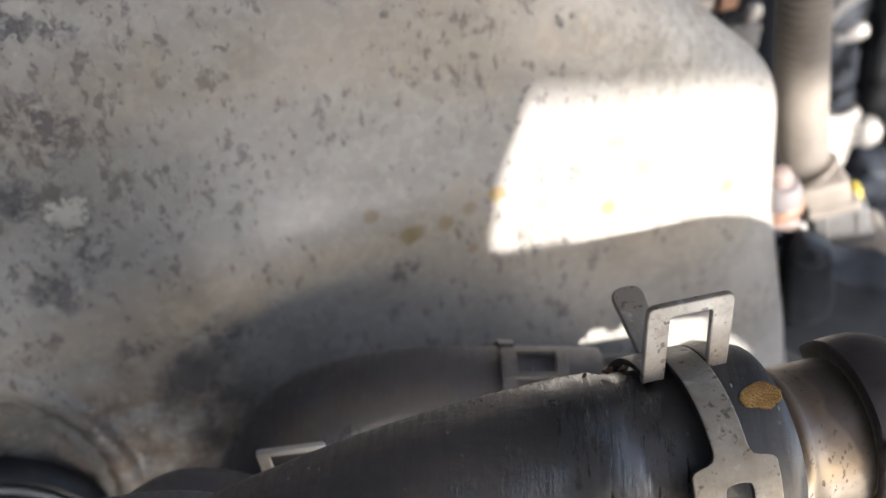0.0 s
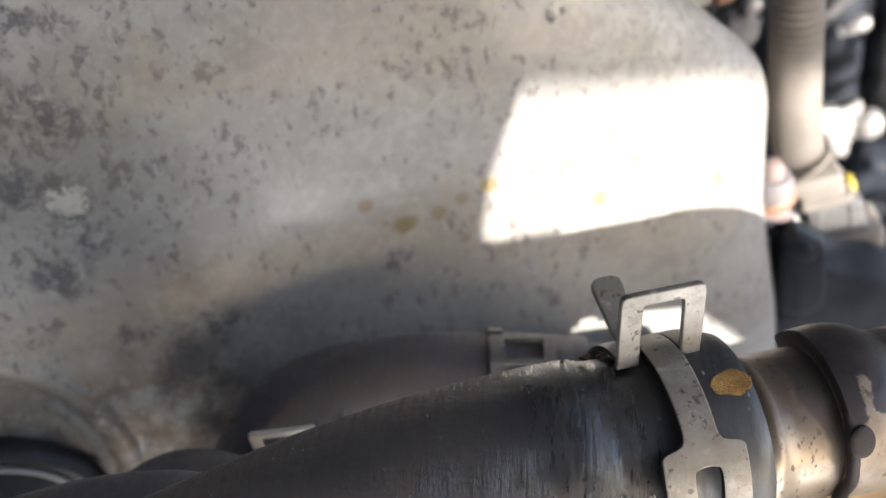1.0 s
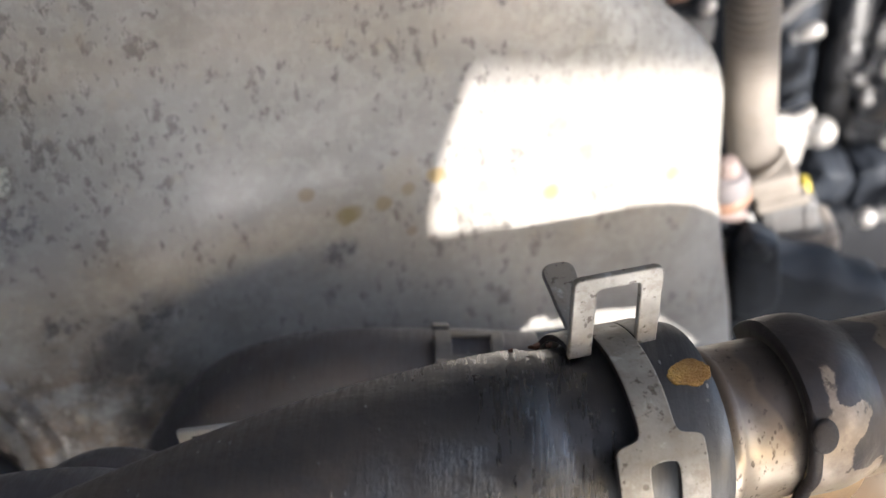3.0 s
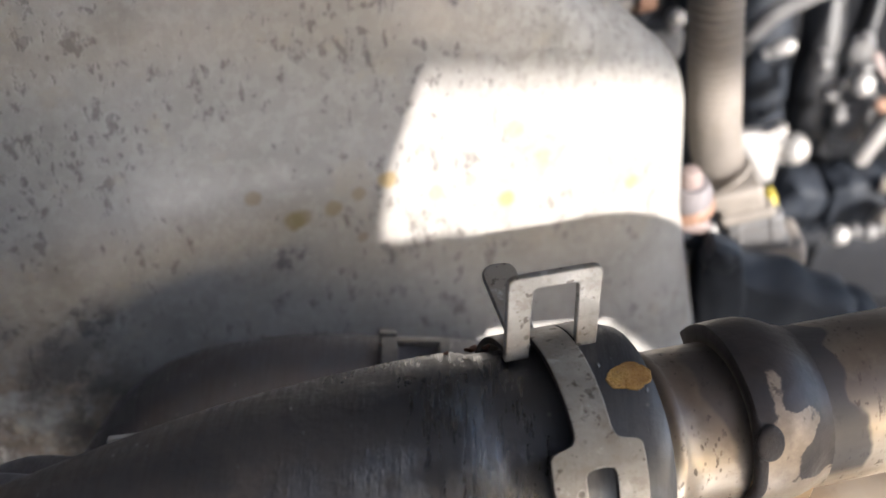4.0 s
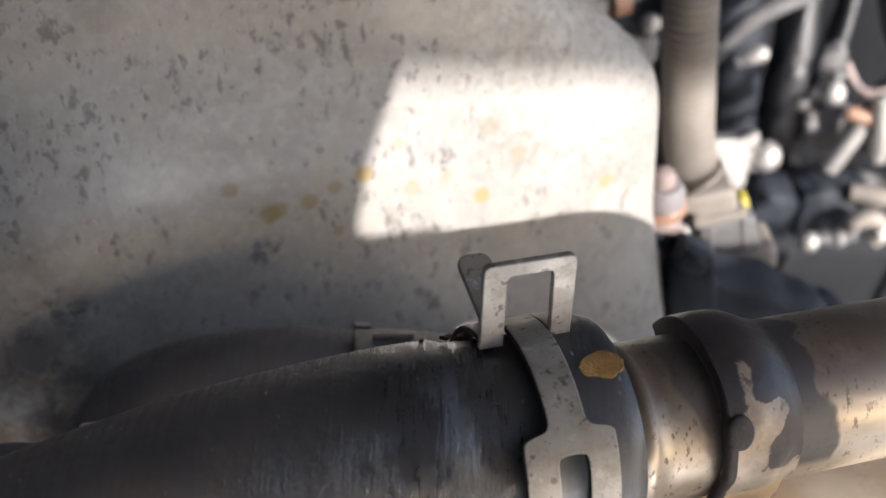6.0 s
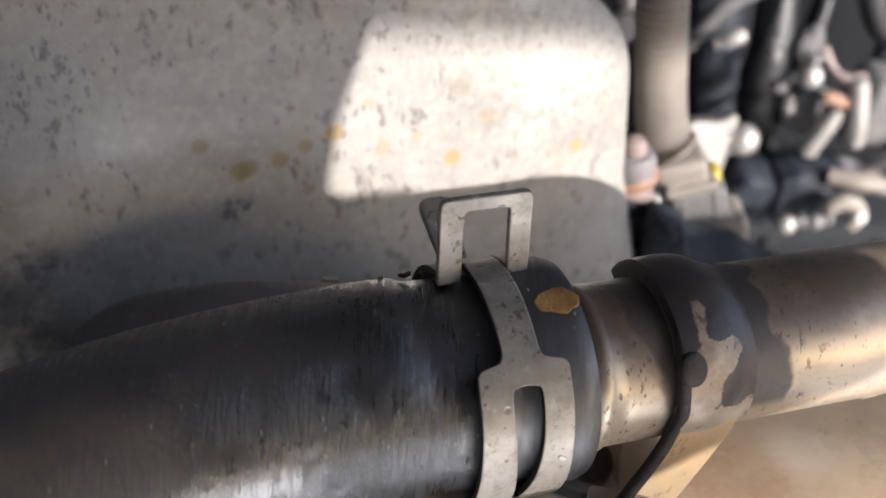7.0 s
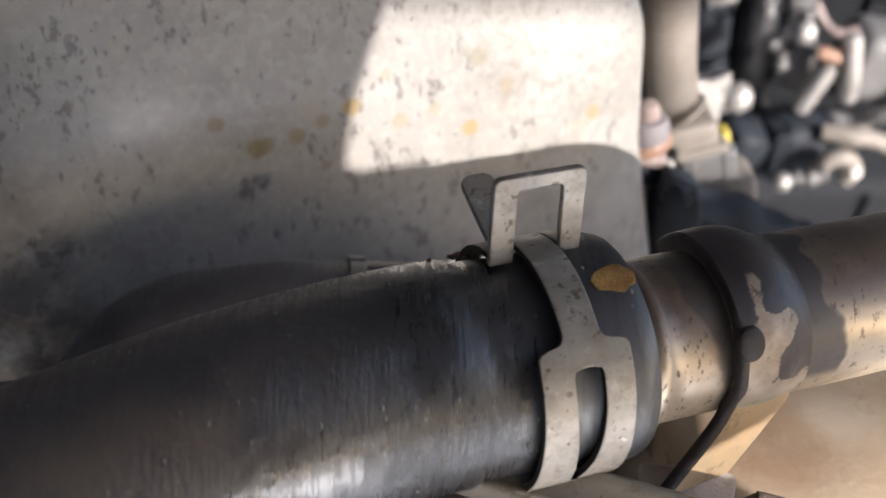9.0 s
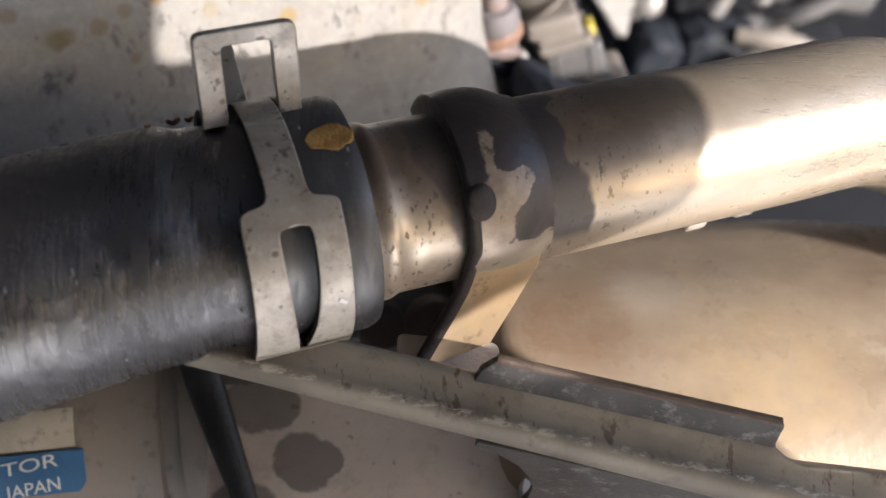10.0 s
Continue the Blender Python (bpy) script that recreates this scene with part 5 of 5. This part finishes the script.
def alloy_bracket():
    ob = thing("alloy_bracket", (0.210, 0.449, 0.556), "bright cast alloy bracket with a tapered foot", "bracket")
    m = basis((0.1945, 0.449, 0.5850), (1, 0, 0), (0, -0.25, -1))
    part("bracket_plate", plate(rounded([(-0.002, -0.001), (0.0140, -0.0015), (0.0250, -0.0070), (0.0215, 0.0105), (0.0205, 0.0250), (0.0150, 0.0235), (0.0080, 0.0125)], [0.003, 0.003, 0.003, 0.006, 0.003, 0.003, 0.006]), m, 0.009), M_ALU, ob, bevel=0.002)
    # the web's shade is put into its colour, a darker grey than the plate
    part("bracket_web", block((0.004, 0.012, 0.022), pose(0.2135, 0.455, 0.574, 8, 20, 0), 0.0014), M_GREY, ob, "grey shaded web")


def background():
    # slate boots over terminals in the middle, one behind the connector, one under the pipe
    rubber_boot((0.2330, 0.456, 0.5430), (0.034, 0.030, 0.033), (8, 22, 12), 1.0)
    rubber_boot((0.2620, 0.456, 0.5440), (0.038, 0.030, 0.036), (-6, -4, 8), 5.0)
    rubber_boot((0.1530, 0.270, 0.6480), (0.058, 0.022, 0.044), (0, 20, 0), 9.0)
    ob = thing("terminal_cover", (0.131, 0.264, 0.664), "dark slate rubber terminal cover standing beside the casing", "cover")
    part("cover_body", lump((0.016, 0.014, 0.034), pose(0.1325, 0.264, 0.6680, 0, -10, 0), 21.0, 0.08), M_SLATE, ob)
    part("cover_knob", lump((0.011, 0.011, 0.009), pose(0.1300, 0.262, 0.6835, 0, 20, 0), 24.0, 0.10), M_SLATE, ob, "small rounded knob")
    rubber_boot((0.1800, 0.318, 0.6050), (0.044, 0.026, 0.024), (0, 8, 0), 12.0)
    alloy_bracket()
    ball_fitting((0.2255, 0.455, 0.5733), 0.0078, (-0.3, 0.6, -0.6), "bright rounded metal pipe fitting")
    ball_fitting((0.2488, 0.455, 0.6112), 0.0056, (0.0, 0.35, 1), "bright rounded fitting on a grey neck")
    ball_fitting((0.2303, 0.460, 0.6191), 0.0037, (0.1, 0.9, 0.2), "small grey rounded fitting", True)
    ball_fitting((0.2448, 0.460, 0.5895), 0.0036, (0.3, 0.9, 0.1), "small grey rounded fitting", True)
    ball_fitting((0.2385, 0.462, 0.6010), 0.0042, (0.6, 0.5, 0.3), "small dusty grey rounded fitting", True)
    ball_fitting((0.1414, 0.400, 0.6780), 0.0040, (-0.2, 0.5, -0.9), "bright fitting high behind the casing")
    # oval union lying on its side
    ob = thing("pipe_union", (0.2091, 0.460, 0.624), "pale oval pipe union lying on its side", "union")
    part("union_body", turned([(-0.0062, 0.0), (-0.0056, 0.0022), (-0.0036, 0.0036), (0.0026, 0.0040), (0.0052, 0.0030), (0.0062, 0.0)], (0.2091, 0.460, 0.6272), (1, 0.0, 0.45), 24), M_ALU, ob)
    part("union_collar", turned([(-0.0090, 0.0024), (-0.0060, 0.0024), (-0.0060, 0.0030), (-0.0090, 0.0030)], (0.2091, 0.460, 0.6272), (1, 0.0, 0.45), 20), M_GREY, ob)
    ob = thing("pipe_joint", (0.1150, 0.360, 0.704), "pale metal pipe joint with an orange seal behind the casing", "joint")
    part("pipe", tube(spline([(0.1035, 0.358, 0.7070), (0.1150, 0.361, 0.7095), (0.128, 0.370, 0.709), (0.142, 0.392, 0.701), (0.152, 0.412, 0.688)], 24), 0.0030, 16), M_GREY, ob)
    part("seal_ring", turned([(0, 0.0028), (0, 0.0056), (0.006, 0.0056), (0.006, 0.0028)], (0.1150, 0.360, 0.7098), (1, 0.3, 0.1), 24, ring=True), M_ORANGE, ob, "orange seal ring")
    part("nut", turned([(-0.004, 0.0), (-0.004, 0.0040), (0.003, 0.0046), (0.005, 0.0040), (0.005, 0.0)], (0.1085, 0.359, 0.7082), (1, 0.3, 0.1), 6), M_ALU, ob, "bright pipe nut")
    # control rod
    a, b = Vector((0.2618, 0.460, 0.5630)), Vector((0.2705, 0.460, 0.5900))
    ob = thing("control_rod", a, "short bright metal control rod", "rod")
    n = (b - a).length
    part("rod_body", turned([(-0.002, 0.002), (0.000, 0.0046), (n * 0.8, 0.0046), (n, 0.0036), (n + 0.001, 0.001)], a, b - a, 24), M_ALU, ob)
    part("rod_end", turned([(-0.009, 0.0022), (-0.006, 0.0036), (0.008, 0.0036), (0.011, 0.002)], (0.2690, 0.459, 0.5955), (1, 0, -0.25), 24), M_ORANGE, ob, "rusty rod end")
    # pale housing at the side; its rounded edge is painted lit by paler metal
    ob = thing("alloy_housing", (0.315, 0.475, 0.57), "pale cast alloy housing with rounded edges", "housing")
    part("housing_body", block((0.072, 0.03, 0.038), pose(0.3150, 0.476, 0.5790, 0, 14, 6), 0.008, 5), M_GREY, ob)
    part("housing_lit_edge", tube(spline([(0.2745, 0.459, 0.6085), (0.2768, 0.457, 0.5990), (0.2800, 0.456, 0.5850), (0.2835, 0.458, 0.5700)], 24), [0.0020] + [0.0046] * 22 + [0.0020], 20), M_ALU, ob, "rounded edge in a paler metal that paints it as lit")
    part("housing_rib", block((0.0045, 0.033, 0.034), pose(0.3065, 0.474, 0.5800, 0, 14, 6), 0.0015), M_GREY, ob)
    # banjo fitting low by the pipe
    ob = thing("banjo_fitting", (0.2745, 0.430, 0.543), "dusty beige curved banjo fitting by the metal pipe", "fitting")
    part("eye", tube([(0.2755 + 0.0085 * math.cos(t), 0.430, 0.5475 + 0.0085 * math.sin(t)) for t in (math.pi * (1.15 - 1.4 * k / 20) for k in range(21))], 0.0042, 20), M_BEIGE, ob)
    part("bolt", turned([(-0.004, 0.0), (-0.004, 0.0042), (0.003, 0.0042), (0.004, 0.0030), (0.004, 0.0)], (0.2822, 0.427, 0.5500), (0.2, -1, 0.4), 6), M_ALU, ob, "bright bolt head")
    ball_fitting((0.2448, 0.420, 0.5490), 0.0048, (1, 0.2, 0.2), "low bright fitting by the metal pipe")
    ball_fitting((0.2583, 0.420, 0.5515), 0.0042, (1, 0.2, 0.2), "low pinkish fitting by the metal pipe", True)
    # hoses, tubes and looms behind
    for nm, pts, r, mt, lab in (
        ("breather_hose", [(0.200, 0.53, 0.68), (0.207, 0.51, 0.635), (0.213, 0.500, 0.605), (0.217, 0.500, 0.580), (0.224, 0.500, 0.548), (0.232, 0.50, 0.50)], 0.0145, M_SLATE, "thick dark slate rubber breather hose deep in the bay"),
        ("drain_hose", [(0.2463, 0.53, 0.66), (0.2450, 0.515, 0.625), (0.2442, 0.500, 0.5995), (0.2435, 0.492, 0.5730), (0.2480, 0.488, 0.5450), (0.256, 0.49, 0.50)], 0.0105, M_BLACK, "black rubber hose hanging in the bay"),
        ("vent_tube", [(0.1935, 0.478, 0.6120), (0.1975, 0.474, 0.6230), (0.2050, 0.472, 0.6370), (0.2185, 0.472, 0.6465), (0.236, 0.475, 0.655), (0.27, 0.49, 0.668)], 0.0044, M_GREY, "grey tube arching at the back of the bay"),
        ("metal_tube", [(0.2680, 0.464, 0.5540), (0.2800, 0.460, 0.5560), (0.2906, 0.458, 0.5585), (0.3035, 0.450, 0.5690), (0.3272, 0.450, 0.5830), (0.36, 0.45, 0.60)], 0.0046, M_GREY, "grey metal tube crossing the bay"),
        ("metal_tube", [(0.2700, 0.445, 0.5600), (0.2837, 0.440, 0.5610), (0.2986, 0.440, 0.5580), (0.3202, 0.440, 0.5443), (0.345, 0.44, 0.525)], 0.0044, M_BEIGE, "dusty beige tube crossing the bay"),
        ("wiring_loom", [(0.150, 0.40, 0.74), (0.152, 0.41, 0.69), (0.158, 0.42, 0.655), (0.172, 0.43, 0.62), (0.18, 0.44, 0.56)], 0.0095, M_SLATE, "dark taped wiring loom behind the conduit"),
        ("vacuum_hose", [(0.28, 0.52, 0.68), (0.284, 0.51, 0.645), (0.290, 0.505, 0.625), (0.302, 0.505, 0.608), (0.33, 0.51, 0.595)], 0.0068, M_BLACK, "black rubber hose at the back of the bay"),
        ("relay_cable", [(0.262, 0.50, 0.66), (0.258, 0.485, 0.635), (0.2535, 0.475, 0.622), (0.2500, 0.468, 0.616)], 0.0032, M_BLACK, "thin black cable running to a fitting"),
        ("relay_cable", [(0.262, 0.48, 0.612), (0.268, 0.476, 0.603), (0.274, 0.472, 0.6), (0.284, 0.472, 0.602)], 0.0022, M_PINK, "thin faded pink cable in the bay"),
    ):
        tagged(part(nm, tube(spline(pts, 40), r, 24), mt), lab, "hose" if "hose" in nm else "tube" if "tube" in nm else "cable")
    # grey bodies behind the fittings
    for c, size, turn, mat, lab in (((0.2495, 0.472, 0.6190), (0.013, 0.012, 0.016), (0, 10, 0), M_GREY, "small grey valve body under dust"), ((0.262, 0.480, 0.575), (0.020, 0.012, 0.026), (0, 20, 0), M_GREY, "grey valve body behind the control rod"), ((0.1395, 0.405, 0.6640), (0.016, 0.012, 0.016), (0, 8, 0), M_GREY, "grey sensor body behind the casing"), ((0.292, 0.462, 0.5475), (0.022, 0.016, 0.016), (0, 10, 6), M_BEIGE, "dusty beige valve body by the pipe")):
        ob = thing("valve_body", (c[0], c[1], c[2] - size[2] / 2), lab, "valve", "valve bodies")
        part("body", lump(size, Matrix.Translation(c) @ pose(0, 0, 0, *turn), c[0] * 90, 0.14), mat, ob)
        part("stem", turned([(0, size[0] * 0.22), (size[2] * 0.62, size[0] * 0.22), (size[2] * 0.66, size[0] * 0.12)], c, (0.2, -0.3, 1), 16), mat, ob)
    # deeper dark masses
    for c, size, turn in (((0.20, 0.56, 0.58), (0.10, 0.05, 0.14), 6), ((0.33, 0.57, 0.58), (0.14, 0.05, 0.18), -8), ((0.27, 0.54, 0.46), (0.22, 0.1, 0.06), 0)):
        ob = thing("engine_housing", (c[0], c[1], c[2] - size[2] / 2), "dark dirty engine housing deep in the bay", "housing", "engine housings")
        part("housing_body", block(size, pose(*c, 4, 0, turn), 0.012, 4), M_BAY, ob)
        for k in (-0.3, 0.0, 0.3):
            part("rib", block((0.004, size[1] + 0.006, size[2] * 0.8), pose(*c, 4, 0, turn) @ pose(k * size[0], 0, 0), 0.0015), M_BAY, ob)


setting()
low_sun_blocker()
metal_casing()
round_cap()
coolant_hose()
spring_clamp()
for s_, th_, size_ in ((-0.0085, -38, 0.0016), (-0.0062, -36, 0.0011), (-0.0125, -40, 0.0008)):
    dry_flake(HOSE.at(s_, th_, HOSE_R), HOSE.at(0, th_, 1) - HOSE.o, size_, s_ * 900)
dry_flake((0.0345, 0.1865, 0.7258), (0, 0.25, 1), 0.0026, 4.0)
coolant_pipe()
brake_tube()
pipe_strap()
branch_hose()
small_clamp(Round((0.035, 0.184, 0.7135), (1, 0.03, -0.06)), M_DULL, "dull steel band clamp with a window tab on the branch hose")
lower_hose()
bypass_hose()
support_rail()
tan_cover()
dark_block()
starter_motor()
lower_casting()
black_cable()
corrugated_conduit()
wiring_connector()
sensor_plug()
background()
